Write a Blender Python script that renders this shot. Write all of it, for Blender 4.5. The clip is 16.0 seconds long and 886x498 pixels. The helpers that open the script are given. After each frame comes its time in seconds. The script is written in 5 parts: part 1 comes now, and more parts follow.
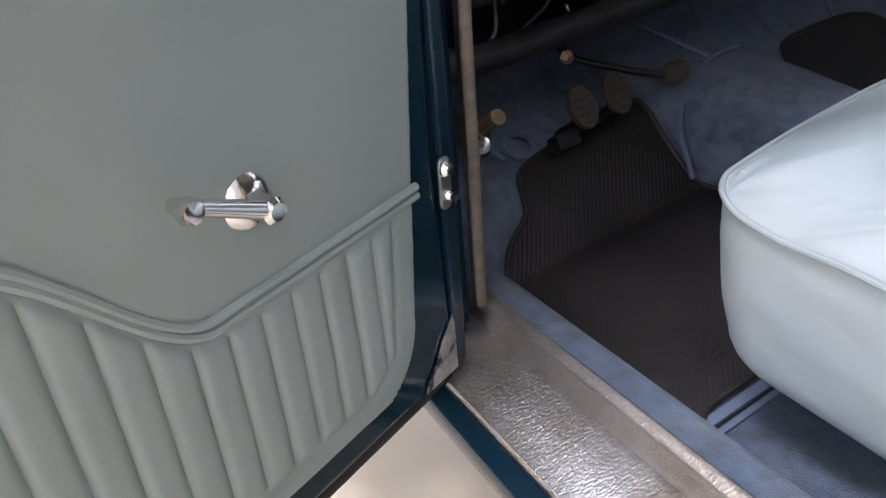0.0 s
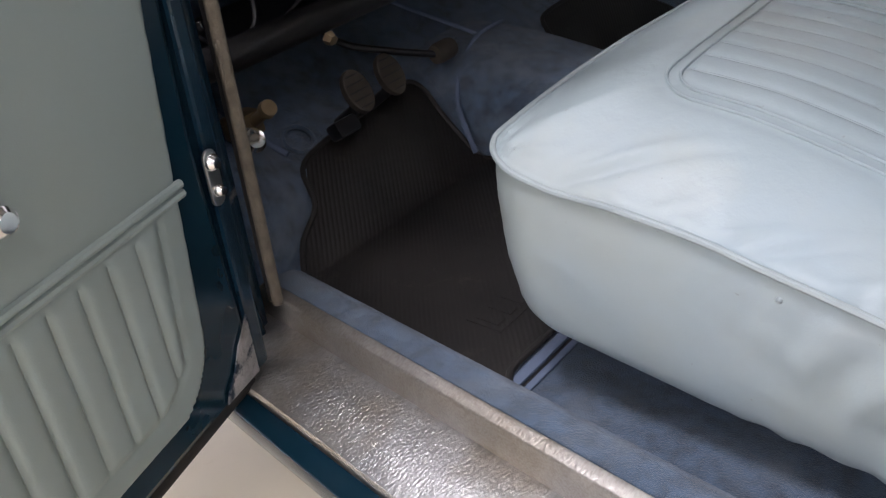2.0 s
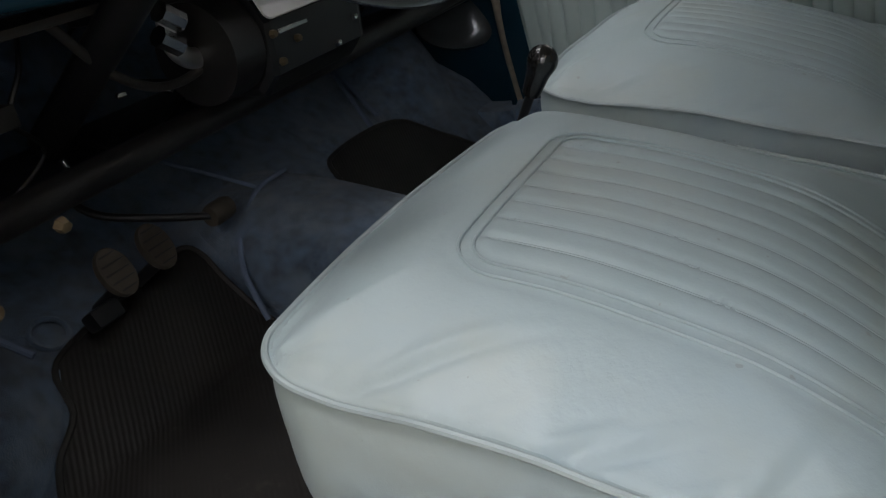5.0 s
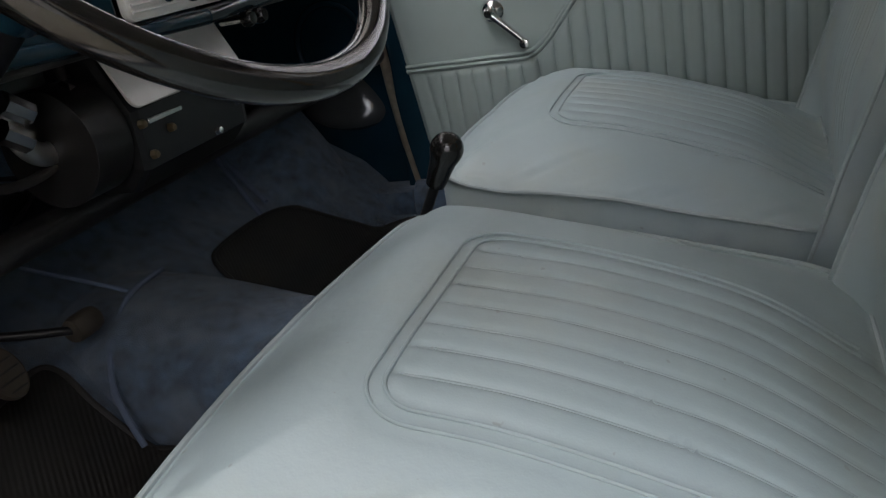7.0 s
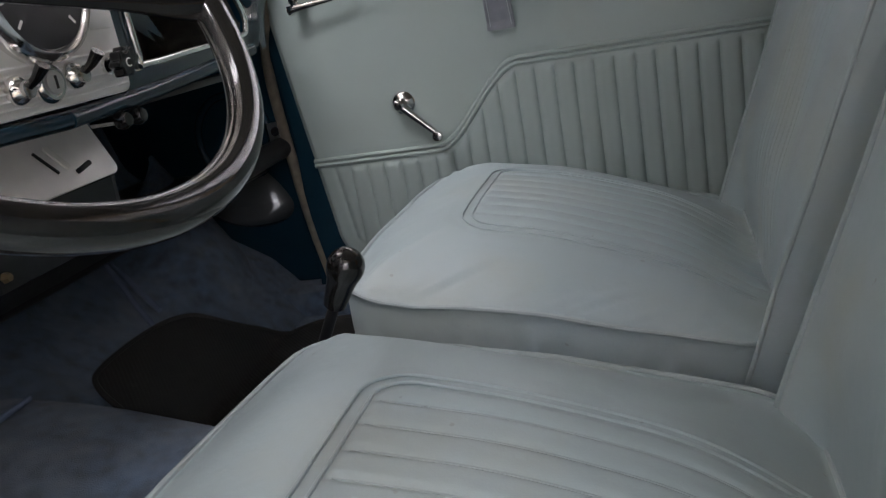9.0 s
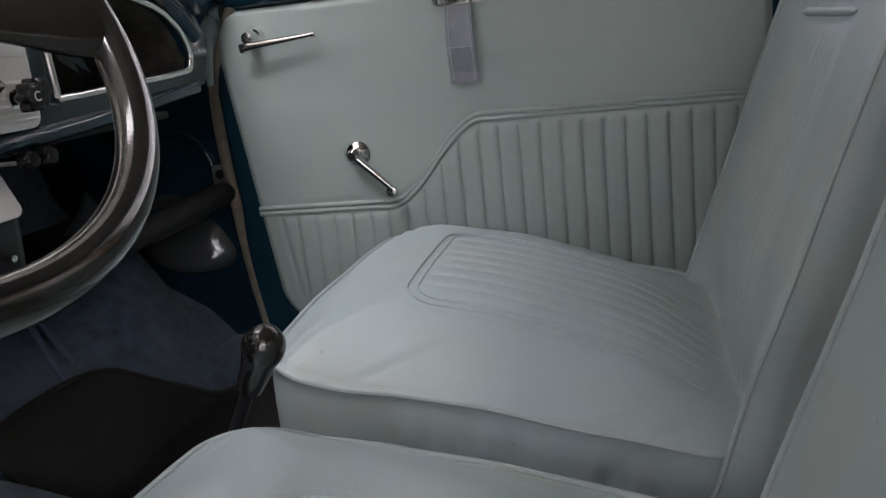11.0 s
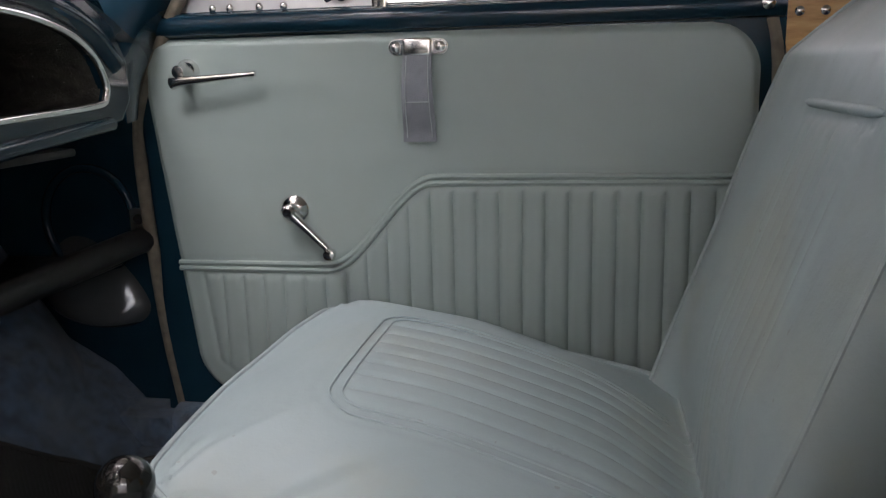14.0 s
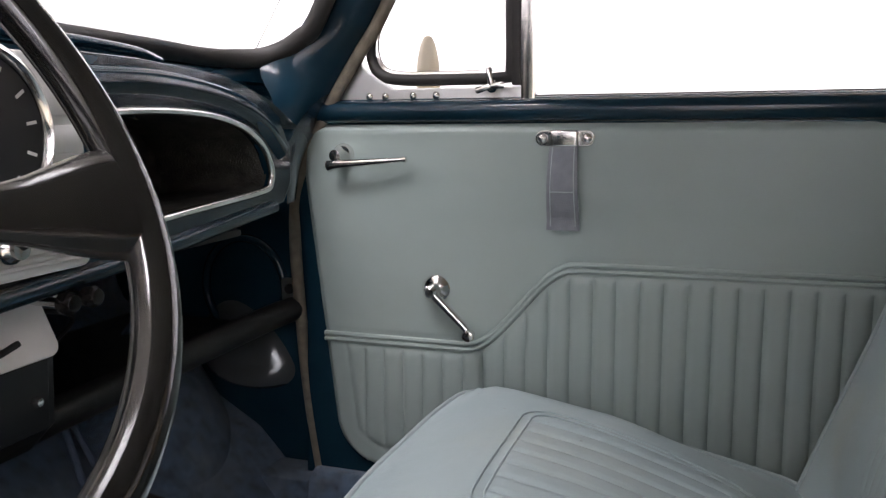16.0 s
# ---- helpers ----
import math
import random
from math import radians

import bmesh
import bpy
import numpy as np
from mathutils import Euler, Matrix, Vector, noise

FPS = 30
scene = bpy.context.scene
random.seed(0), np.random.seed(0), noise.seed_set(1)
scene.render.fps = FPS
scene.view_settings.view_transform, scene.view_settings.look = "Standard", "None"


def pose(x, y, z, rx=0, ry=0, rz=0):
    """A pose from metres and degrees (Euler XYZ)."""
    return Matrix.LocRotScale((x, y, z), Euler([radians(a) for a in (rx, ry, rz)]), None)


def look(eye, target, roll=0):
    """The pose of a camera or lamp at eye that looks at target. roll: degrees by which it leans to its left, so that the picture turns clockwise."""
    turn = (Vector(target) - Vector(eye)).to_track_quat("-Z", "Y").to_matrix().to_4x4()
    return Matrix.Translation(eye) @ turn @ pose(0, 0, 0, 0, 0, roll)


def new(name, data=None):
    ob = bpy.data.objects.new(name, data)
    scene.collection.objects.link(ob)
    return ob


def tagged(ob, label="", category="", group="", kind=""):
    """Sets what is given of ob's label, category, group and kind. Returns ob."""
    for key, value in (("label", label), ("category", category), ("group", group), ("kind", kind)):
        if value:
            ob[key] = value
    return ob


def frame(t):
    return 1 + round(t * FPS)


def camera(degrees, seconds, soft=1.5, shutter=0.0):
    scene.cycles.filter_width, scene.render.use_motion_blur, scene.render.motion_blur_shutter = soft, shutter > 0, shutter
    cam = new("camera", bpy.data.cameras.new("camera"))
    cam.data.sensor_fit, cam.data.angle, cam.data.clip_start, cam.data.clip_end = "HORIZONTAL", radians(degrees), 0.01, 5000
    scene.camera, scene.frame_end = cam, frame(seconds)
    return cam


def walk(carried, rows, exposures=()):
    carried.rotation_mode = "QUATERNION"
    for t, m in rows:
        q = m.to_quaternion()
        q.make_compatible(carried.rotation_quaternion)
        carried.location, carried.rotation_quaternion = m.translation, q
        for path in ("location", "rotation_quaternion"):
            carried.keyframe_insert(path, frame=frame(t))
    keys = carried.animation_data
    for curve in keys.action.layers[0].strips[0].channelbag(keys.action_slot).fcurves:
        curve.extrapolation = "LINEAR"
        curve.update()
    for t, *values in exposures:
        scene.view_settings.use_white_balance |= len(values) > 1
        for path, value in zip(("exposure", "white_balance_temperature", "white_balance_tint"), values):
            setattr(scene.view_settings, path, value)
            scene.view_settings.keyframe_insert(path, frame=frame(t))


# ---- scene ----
cam = camera(56.9, 16.0, soft=1.3)
PATH = [
    (0, (0.141, -1.064, 0.856), (-1.419, -0.227, -0.076), -11.2),
    (0.5, (0.144, -1.058, 0.85), (-1.348, -0.145, -0.118), -12.0),
    (1, (0.148, -1.054, 0.841), (-1.269, -0.054, -0.155), -12.4),
    (1.5, (0.149, -1.049, 0.83), (-1.197, 0.035, -0.176), -12.4),
    (2, (0.145, -1.04, 0.824), (-1.126, 0.134, -0.18), -12.0),
    (2.5, (0.137, -1.027, 0.822), (-1.07, 0.224, -0.169), -11.5),
    (3, (0.126, -1.011, 0.82), (-1.021, 0.316, -0.142), -11.0),
    (3.5, (0.117, -0.99, 0.819), (-0.985, 0.395, -0.11), -11.1),
    (4, (0.11, -0.965, 0.82), (-0.948, 0.476, -0.077), -11.6),
    (4.5, (0.101, -0.942, 0.821), (-0.904, 0.553, -0.047), -11.7),
    (5, (0.093, -0.913, 0.819), (-0.865, 0.63, -0.018), -11.8),
    (5.2, (0.087, -0.905, 0.815), (-0.847, 0.665, 0.0), -11.5),
    (7.3, (0.042, -0.804, 0.817), (-0.667, 0.926, 0.107), -11.0),
    (7.5, (0.042, -0.793, 0.814), (-0.653, 0.952, 0.126), -11.1),
    (8, (0.039, -0.766, 0.815), (-0.606, 1.013, 0.166), -11.1),
    (8.5, (0.037, -0.739, 0.819), (-0.562, 1.065, 0.196), -10.9),
    (9, (0.035, -0.713, 0.821), (-0.521, 1.114, 0.229), -10.4),
    (9.2, (0.032, -0.704, 0.82), (-0.507, 1.134, 0.244), -10.0),
    (11.3, (0.033, -0.603, 0.825), (-0.415, 1.28, 0.319), -5.8),
    (11.5, (0.032, -0.594, 0.827), (-0.403, 1.291, 0.32), -5.4),
    (12, (0.026, -0.572, 0.827), (-0.368, 1.325, 0.33), -4.1),
    (12.5, (0.019, -0.55, 0.824), (-0.337, 1.359, 0.344), -3.1),
    (13, (0.017, -0.523, 0.829), (-0.315, 1.392, 0.36), -2.3),
    (13.5, (0.014, -0.5, 0.831), (-0.31, 1.423, 0.385), -1.9),
    (14, (0.016, -0.477, 0.841), (-0.329, 1.447, 0.416), -1.5),
    (14.5, (0.014, -0.46, 0.853), (-0.373, 1.46, 0.451), -1.2),
    (15, (0.012, -0.456, 0.865), (-0.451, 1.455, 0.5), -1.0),
    (15.5, (0.008, -0.466, 0.875), (-0.543, 1.428, 0.548), -0.8),
    (16, (-0.003, -0.491, 0.9), (-0.642, 1.378, 0.586), -0.5),
]
walk(cam, [(t, look(eye, target, roll)) for t, eye, target, roll in PATH],
     exposures=[(0, -0.2, 5800, 25), (1.5, -0.36, 5950, 24), (3.5, -0.7, 6050, 18), (5, -1.02, 6100, 14), (7.5, -0.76, 6150, 17), (9, -0.5, 6200, 20), (13.5, -0.38, 6300, 20), (16, -0.3, 6250, 21)])

# ---- world and light: a white showroom under added, unseen ceiling lamps ----
world = bpy.data.worlds.new("world")
scene.world = world
world.use_nodes = True
world.node_tree.nodes["Background"].inputs[0].default_value = (0.9, 0.95, 1.0, 1)
world.node_tree.nodes["Background"].inputs[1].default_value = 0.05


def area(name, m, sx, sy, power, colour):
    d = bpy.data.lights.new(name, "AREA")
    d.shape, d.size, d.size_y, d.energy, d.color = "RECTANGLE", sx, sy, power, colour
    ob = new(name, d)
    ob.matrix_world = m
    return ob


# added overhead lamps, out of view, placed to balance seats, sill and door cards
for lx, ly, sx, sy, power in ((-0.45, -1.2, 1.35, 0.6, 90), (-1.2, 0.3, 1.4, 0.45, 24), (2.6, -1.9, 2.6, 0.5, 44), (2.3, -5.2, 2.6, 0.4, 75)):
    area("added_ceiling_light", pose(lx, ly, 3.3), sx, sy, power, (1.0, 0.985, 0.95))
# added fill lamps, aimed at walls ahead of the car and both sides
for eye, aim, power in (((-2.6, 4.0, 3.3), (-2.6, 6.0, 1.3), 150), ((1.6, 4.0, 3.3), (1.6, 6.0, 1.3), 150), ((-4.8, -1.6, 3.3), (-7.0, -1.6, 1.3), 150), ((-4.8, 2.2, 3.3), (-7.0, 2.2, 1.3), 150),
                        ((-1.6, -4.0, 3.3), (-1.6, -6.0, 1.3), 175), ((1.6, -4.0, 3.3), (1.6, -6.0, 1.3), 175)):
    area("added_wall_fill", look(eye, aim), 2.4, 0.4, power, (0.96, 0.985, 1.04))


# ---- materials ----
def nodes_of(name):
    m = bpy.data.materials.new(name)
    m.use_nodes = True
    t = m.node_tree
    return m, t, t.nodes["Principled BSDF"]


def coords(t, kind="Object"):
    return t.nodes.new("ShaderNodeTexCoord").outputs[kind]


def noise_tex(t, vec, scale, detail=4.0, rough=0.55):
    n = t.nodes.new("ShaderNodeTexNoise")
    n.inputs["Scale"].default_value, n.inputs["Detail"].default_value, n.inputs["Roughness"].default_value = scale, detail, rough
    t.links.new(vec, n.inputs["Vector"])
    return n.outputs["Fac"]


def ramp(t, fac, stops):
    r = t.nodes.new("ShaderNodeValToRGB")
    el = r.color_ramp.elements
    while len(el) < len(stops):
        el.new(0.5)
    for e, (p, c) in zip(el, stops):
        e.position, e.color = p, (*c, 1) if len(c) == 3 else c
    t.links.new(fac, r.inputs["Fac"])
    return r.outputs["Color"]


def bump(t, b, height, strength, dist):
    n = t.nodes.new("ShaderNodeBump")
    n.inputs["Strength"].default_value, n.inputs["Distance"].default_value = strength, dist
    t.links.new(height, n.inputs["Height"])
    t.links.new(n.outputs["Normal"], b.inputs["Normal"])
    return n


def mix(t, a, b, fac, blend="MIX"):
    n = t.nodes.new("ShaderNodeMix")
    n.data_type, n.blend_type = "RGBA", blend
    for v, s in ((fac, n.inputs["Factor"]), (a, n.inputs["A"]), (b, n.inputs["B"])):
        if isinstance(v, (int, float)):
            s.default_value = v
        elif isinstance(v, tuple):
            s.default_value = (*v, 1)
        else:
            t.links.new(v, s)
    return n.outputs["Result"]


def surface(name, colour, rough=0.5, metal=0.0, var=0.12, vscale=6.0, grain=0.0, gscale=400.0, gdist=0.0006,
            coat=0.0, dirt=None, dirt_scale=3.0, dirt_at=(0.55, 0.75), sheen=0.0, spec=0.5):
    """A painted, moulded or woven surface: base colour, soft variation, stains and a fine relief."""
    m, t, b = nodes_of(name)
    v = coords(t)
    lo, hi = tuple(c * (1 - var) for c in colour), tuple(min(1, c * (1 + var)) for c in colour)
    col = ramp(t, noise_tex(t, v, vscale), [(0.3, lo), (0.7, hi)])
    if dirt:
        f = ramp(t, noise_tex(t, v, dirt_scale, 6.0, 0.65), [(dirt_at[0], (0, 0, 0)), (dirt_at[1], (1, 1, 1))])
        col = mix(t, col, dirt, f)
    t.links.new(col, b.inputs["Base Color"])
    r = t.nodes.new("ShaderNodeMapRange")
    r.inputs["To Min"].default_value, r.inputs["To Max"].default_value = rough * 0.85, min(1, rough * 1.15)
    t.links.new(noise_tex(t, v, vscale * 4), r.inputs["Value"])
    t.links.new(r.outputs["Result"], b.inputs["Roughness"])
    b.inputs["Metallic"].default_value, b.inputs["Coat Weight"].default_value = metal, coat
    b.inputs["Coat Roughness"].default_value = 0.05
    b.inputs["Sheen Weight"].default_value, b.inputs["Specular IOR Level"].default_value = sheen, spec
    if grain:
        bump(t, b, noise_tex(t, v, gscale, 3.0), grain, gdist)
    return m


def seat_material():
    """Old pale blue vinyl: hide grain, fine slack wrinkles, yellowed patches and rubbed dirt."""
    m, t, b = nodes_of("seat_vinyl")
    v = coords(t)
    col = ramp(t, noise_tex(t, v, 5.0), [(0.3, (0.335, 0.412, 0.425)), (0.7, (0.365, 0.432, 0.432))])
    yellow = ramp(t, noise_tex(t, v, 4.5, 6.0, 0.6), [(0.48, (0, 0, 0)), (0.78, (1, 1, 1))])
    col = mix(t, col, (0.378, 0.405, 0.345), yellow)
    blue = ramp(t, noise_tex(t, v, 2.6, 3.0, 0.5), [(0.5, (0, 0, 0)), (0.75, (0.7, 0.7, 0.7))])
    col = mix(t, col, (0.325, 0.412, 0.462), blue)
    specks = ramp(t, noise_tex(t, v, 85.0, 2.0, 0.5), [(0.735, (0, 0, 0)), (0.76, (0.35, 0.35, 0.35))])
    col = mix(t, col, (0.22, 0.19, 0.15), specks)
    t.links.new(col, b.inputs["Base Color"])
    r = t.nodes.new("ShaderNodeMapRange")
    r.inputs["To Min"].default_value, r.inputs["To Max"].default_value = 0.36, 0.56
    t.links.new(noise_tex(t, v, 14.0, 5.0), r.inputs["Value"])
    t.links.new(r.outputs["Result"], b.inputs["Roughness"])
    wide = bump(t, b, noise_tex(t, v, 42.0, 4.0, 0.6), 0.22, 0.004)
    fine = bump(t, b, noise_tex(t, v, 900.0, 3.0), 0.22, 0.0004)
    t.links.new(wide.outputs["Normal"], fine.inputs["Normal"])
    return m


SEAT = seat_material()
PIPING = surface("seat_piping", (0.335, 0.39, 0.39), 0.4, var=0.08, vscale=20)
CARD = surface("door_card_vinyl", (0.284, 0.345, 0.324), 0.45, var=0.05, vscale=4, grain=0.3, gscale=900, gdist=0.0004,
               dirt=(0.28, 0.328, 0.297), dirt_scale=4, dirt_at=(0.5, 0.8))
PAINT = surface("blue_paint", (0.006, 0.025, 0.041), 0.16, var=0.15, vscale=8, coat=0.15, grain=0.05, gscale=45, spec=0.35)
PAINT_WORN = surface("worn_blue_paint", (0.007, 0.025, 0.044), 0.25, var=0.2, vscale=9, coat=0.6,
                     dirt=(0.16, 0.15, 0.14), dirt_scale=14, dirt_at=(0.62, 0.7))
CARPET = surface("blue_carpet", (0.060, 0.102, 0.162), 0.95, var=0.5, vscale=48, grain=1.0, gscale=700, gdist=0.003,
                 sheen=0.3, dirt=(0.14, 0.18, 0.225), dirt_scale=15, dirt_at=(0.48, 0.76))
PANEL_METAL = surface("silvered_panel", (0.84, 0.83, 0.81), 0.33, 0.2, var=0.05, vscale=20)
CARPET_EDGE = surface("carpet_binding", (0.13, 0.17, 0.25), 0.8, var=0.12, vscale=30, grain=0.5, gscale=500)
RUBBER = surface("black_rubber", (0.02, 0.018, 0.016), 0.6, var=0.2, vscale=20, grain=0.2, gscale=300)
BLACK = surface("black_paint", (0.008, 0.008, 0.009), 0.4, var=0.2, vscale=20)
BLACK_VINYL = surface("black_padding", (0.014, 0.013, 0.013), 0.42, var=0.2, vscale=30, grain=0.4, gscale=500)
BAKELITE = surface("black_plastic", (0.010, 0.0095, 0.009), 0.14, var=0.2, vscale=10, coat=0.35, dirt=(0.017, 0.016, 0.0135),
                   dirt_scale=9, dirt_at=(0.5, 0.8))
CHROME = surface("chrome", (0.78, 0.77, 0.75), 0.16, 1.0, var=0.05, vscale=30)
ALU = surface("satin_aluminium", (0.66, 0.66, 0.65), 0.32, 1.0, var=0.06, vscale=20, grain=0.06, gscale=200)


def embossed(name, colour, rough, metal, stain, height):
    """Aluminium sheet pressed with short ripples that lie across the sill, stained along its length."""
    m, t, b = nodes_of(name)
    v = coords(t)
    mp = t.nodes.new("ShaderNodeMapping")
    mp.inputs["Scale"].default_value = (1.0, 0.42, 1.0)
    t.links.new(v, mp.inputs["Vector"])
    ripple = noise_tex(t, mp.outputs["Vector"], 430.0, 2.0, 0.5)
    col = ramp(t, noise_tex(t, v, 12.0, 5.0, 0.6), [(0.3, tuple(c * 0.72 for c in colour)), (0.7, tuple(c * 1.15 for c in colour))])
    col = mix(t, col, stain, ramp(t, noise_tex(t, v, 7.0, 6.0, 0.65), [(0.5, (0, 0, 0)), (0.76, (0.8, 0.8, 0.8))]))
    # hollows of the ripple are also darkened in the base colour
    col = mix(t, col, ramp(t, ripple, [(0.35, (0.7, 0.69, 0.67)), (0.6, (1, 1, 1))]), 0.5, "MULTIPLY")
    t.links.new(col, b.inputs["Base Color"])
    b.inputs["Metallic"].default_value = metal
    r = t.nodes.new("ShaderNodeMapRange")
    r.inputs["To Min"].default_value, r.inputs["To Max"].default_value = rough * 0.75, rough * 1.3
    t.links.new(noise_tex(t, v, 25.0, 4.0), r.inputs["Value"])
    t.links.new(r.outputs["Result"], b.inputs["Roughness"])
    bump(t, b, ripple, 0.9, height)
    return m


TREAD = embossed("embossed_tread", (0.70, 0.69, 0.68), 0.33, 0.85, (0.44, 0.36, 0.24), 0.0011)
FLANGE = embossed("embossed_flange", (0.44, 0.415, 0.375), 0.38, 0.75, (0.32, 0.265, 0.19), 0.0008)
WORN_METAL = surface("worn_bare_metal", (0.48, 0.48, 0.48), 0.34, 0.8, var=0.35, vscale=40, grain=0.7, gscale=160, gdist=0.002, dirt=(0.02, 0.04, 0.065), dirt_scale=34, dirt_at=(0.52, 0.6))
SEAL = surface("tan_woven_seal", (0.165, 0.142, 0.105), 0.8, var=0.25, vscale=60, grain=0.8, gscale=500, gdist=0.002)
STRAP = surface("grey_webbing", (0.21, 0.225, 0.25), 0.8, var=0.1, vscale=60, grain=0.7, gscale=700, gdist=0.0015)
BRASS = surface("dull_brass", (0.22, 0.165, 0.095), 0.5, 0.8, var=0.2, vscale=30)
PEDAL = surface("worn_pedal_rubber", (0.046, 0.037, 0.027), 0.7, var=0.25, vscale=30, grain=0.4, gscale=200)
BROWN_FELT = surface("brown_felt", (0.05, 0.046, 0.038), 0.95, var=0.5, vscale=40, grain=1.0, gscale=300, gdist=0.003)
CREAM = surface("cream_plastic", (0.86, 0.74, 0.52), 0.4, var=0.05)
FLOOR = surface("showroom_floor", (0.58, 0.52, 0.39), 0.4, var=0.06, vscale=3, coat=0.2, grain=0.05, gscale=40,
                dirt=(0.46, 0.39, 0.27), dirt_scale=9, dirt_at=(0.62, 0.72))
WALL = surface("white_wall", (0.86, 0.85, 0.84), 0.6, var=0.03, vscale=1.5, grain=0.1, gscale=60)
GREY = surface("grey_gloss_metal", (0.12, 0.13, 0.135), 0.16, 0.5, var=0.1, vscale=12)
DIAL = surface("dial_face", (0.016, 0.016, 0.017), 0.35, var=0.1)
WHITE = surface("white_marking", (0.75, 0.74, 0.7), 0.5, var=0.05)


def wood_material():
    m, t, b = nodes_of("ash_wood")
    v = coords(t)
    mp = t.nodes.new("ShaderNodeMapping")
    mp.inputs["Scale"].default_value = (2.0, 2.0, 14.0)
    t.links.new(v, mp.inputs["Vector"])
    f = noise_tex(t, mp.outputs["Vector"], 9.0, 6.0, 0.6)
    t.links.new(ramp(t, f, [(0.3, (0.36, 0.19, 0.06)), (0.55, (0.55, 0.33, 0.12)), (0.75, (0.62, 0.4, 0.17))]), b.inputs["Base Color"])
    b.inputs["Roughness"].default_value, b.inputs["Coat Weight"].default_value = 0.35, 0.4
    return m


def glass_material():
    m, t, b = nodes_of("window_glass")
    b.inputs["Base Color"].default_value = (1, 1, 1, 1)
    b.inputs["Transmission Weight"].default_value, b.inputs["Roughness"].default_value, b.inputs["IOR"].default_value = 1.0, 0.0, 1.45
    return m


def mat_material():
    """Dark corded rubber: fine ribs, scuffs and dust."""
    m, t, b = nodes_of("mat_rubber")
    v = coords(t)
    turn = t.nodes.new("ShaderNodeMapping")
    turn.inputs["Rotation"].default_value = (0, 0, radians(-45))
    t.links.new(v, turn.inputs["Vector"])
    w = t.nodes.new("ShaderNodeTexWave")
    w.wave_type, w.bands_direction = "BANDS", "X"
    w.inputs["Scale"].default_value, w.inputs["Distortion"].default_value = 56.0, 0.3
    t.links.new(turn.outputs["Vector"], w.inputs["Vector"])
    base = ramp(t, noise_tex(t, v, 9.0, 5.0), [(0.3, (0.007, 0.006, 0.005)), (0.7, (0.018, 0.0155, 0.013))])
    scuff = ramp(t, noise_tex(t, v, 22.0, 8.0, 0.7), [(0.60, (0, 0, 0)), (0.78, (1, 1, 1))])
    t.links.new(mix(t, base, (0.05, 0.042, 0.034), scuff), b.inputs["Base Color"])
    b.inputs["Roughness"].default_value = 0.62
    bump(t, b, w.outputs["Fac"], 0.4, 0.0011)
    return m


MAT_RUBBER = mat_material()
WOOD, GLASS = wood_material(), glass_material()


# ---- building helpers ----
def thing(name, label, category, at=None, group="", kind=""):
    ob = new(name)
    ob.empty_display_size = 0.05
    if at is not None:
        ob.matrix_world = at
    return tagged(ob, label, category, group, kind)


def part(name, bm, material, parent=None, label="", smooth=True, at=None):
    me = bpy.data.meshes.new(name)
    bm.normal_update()
    for f in bm.faces:
        f.smooth = smooth
    bm.to_mesh(me)
    bm.free()
    me.materials.append(material)
    if smooth:
        me.set_sharp_from_angle(angle=radians(40))
    ob = new(name, me)
    ob.parent = parent
    if at is not None:
        ob.matrix_basis = at
    return tagged(ob, label)


def solid(name, bm, material, label, category, kind="structure", smooth=False):
    return tagged(part(name, bm, material, None, "", smooth), label, category, "", kind)


def box(x0, x1, y0, y1, z0, z1, bevel=0.0, seg=2, bm=None):
    own = bmesh.new()
    bmesh.ops.create_cube(own, size=1.0, matrix=Matrix.LocRotScale(((x0 + x1) / 2, (y0 + y1) / 2, (z0 + z1) / 2), None, (abs(x1 - x0), abs(y1 - y0), abs(z1 - z0))))
    if bevel:
        bmesh.ops.bevel(own, geom=own.edges[:], offset=bevel, segments=seg, affect="EDGES", profile=0.6)
    return join(bm, own)


def join(bm, own, m=None):
    if m is not None:
        bmesh.ops.transform(own, matrix=m, verts=own.verts)
    if bm is None:
        return own
    me = bpy.data.meshes.new("tmp")
    own.to_mesh(me)
    bm.from_mesh(me)
    bpy.data.meshes.remove(me)
    own.free()
    return bm


def lathe(profile, seg=32, axis="z", bm=None, m=None):
    """profile: (radius, height) pairs, turned round z."""
    own = bmesh.new()
    rings = []
    for r, h in profile:
        if r < 1e-6:
            rings.append([own.verts.new((0, 0, h))])
        else:
            rings.append([own.verts.new((r * math.cos(2 * math.pi * k / seg), r * math.sin(2 * math.pi * k / seg), h)) for k in range(seg)])
    for a, b in zip(rings, rings[1:]):
        for k in range(seg):
            p, q = (k, (k + 1) % seg)
            if len(a) == 1 and len(b) == 1:
                continue
            if len(a) == 1:
                own.faces.new((a[0], b[q], b[p]))
            elif len(b) == 1:
                own.faces.new((a[p], a[q], b[0]))
            else:
                own.faces.new((a[p], a[q], b[q], b[p]))
    bmesh.ops.recalc_face_normals(own, faces=own.faces[:])
    return join(bm, own, m)


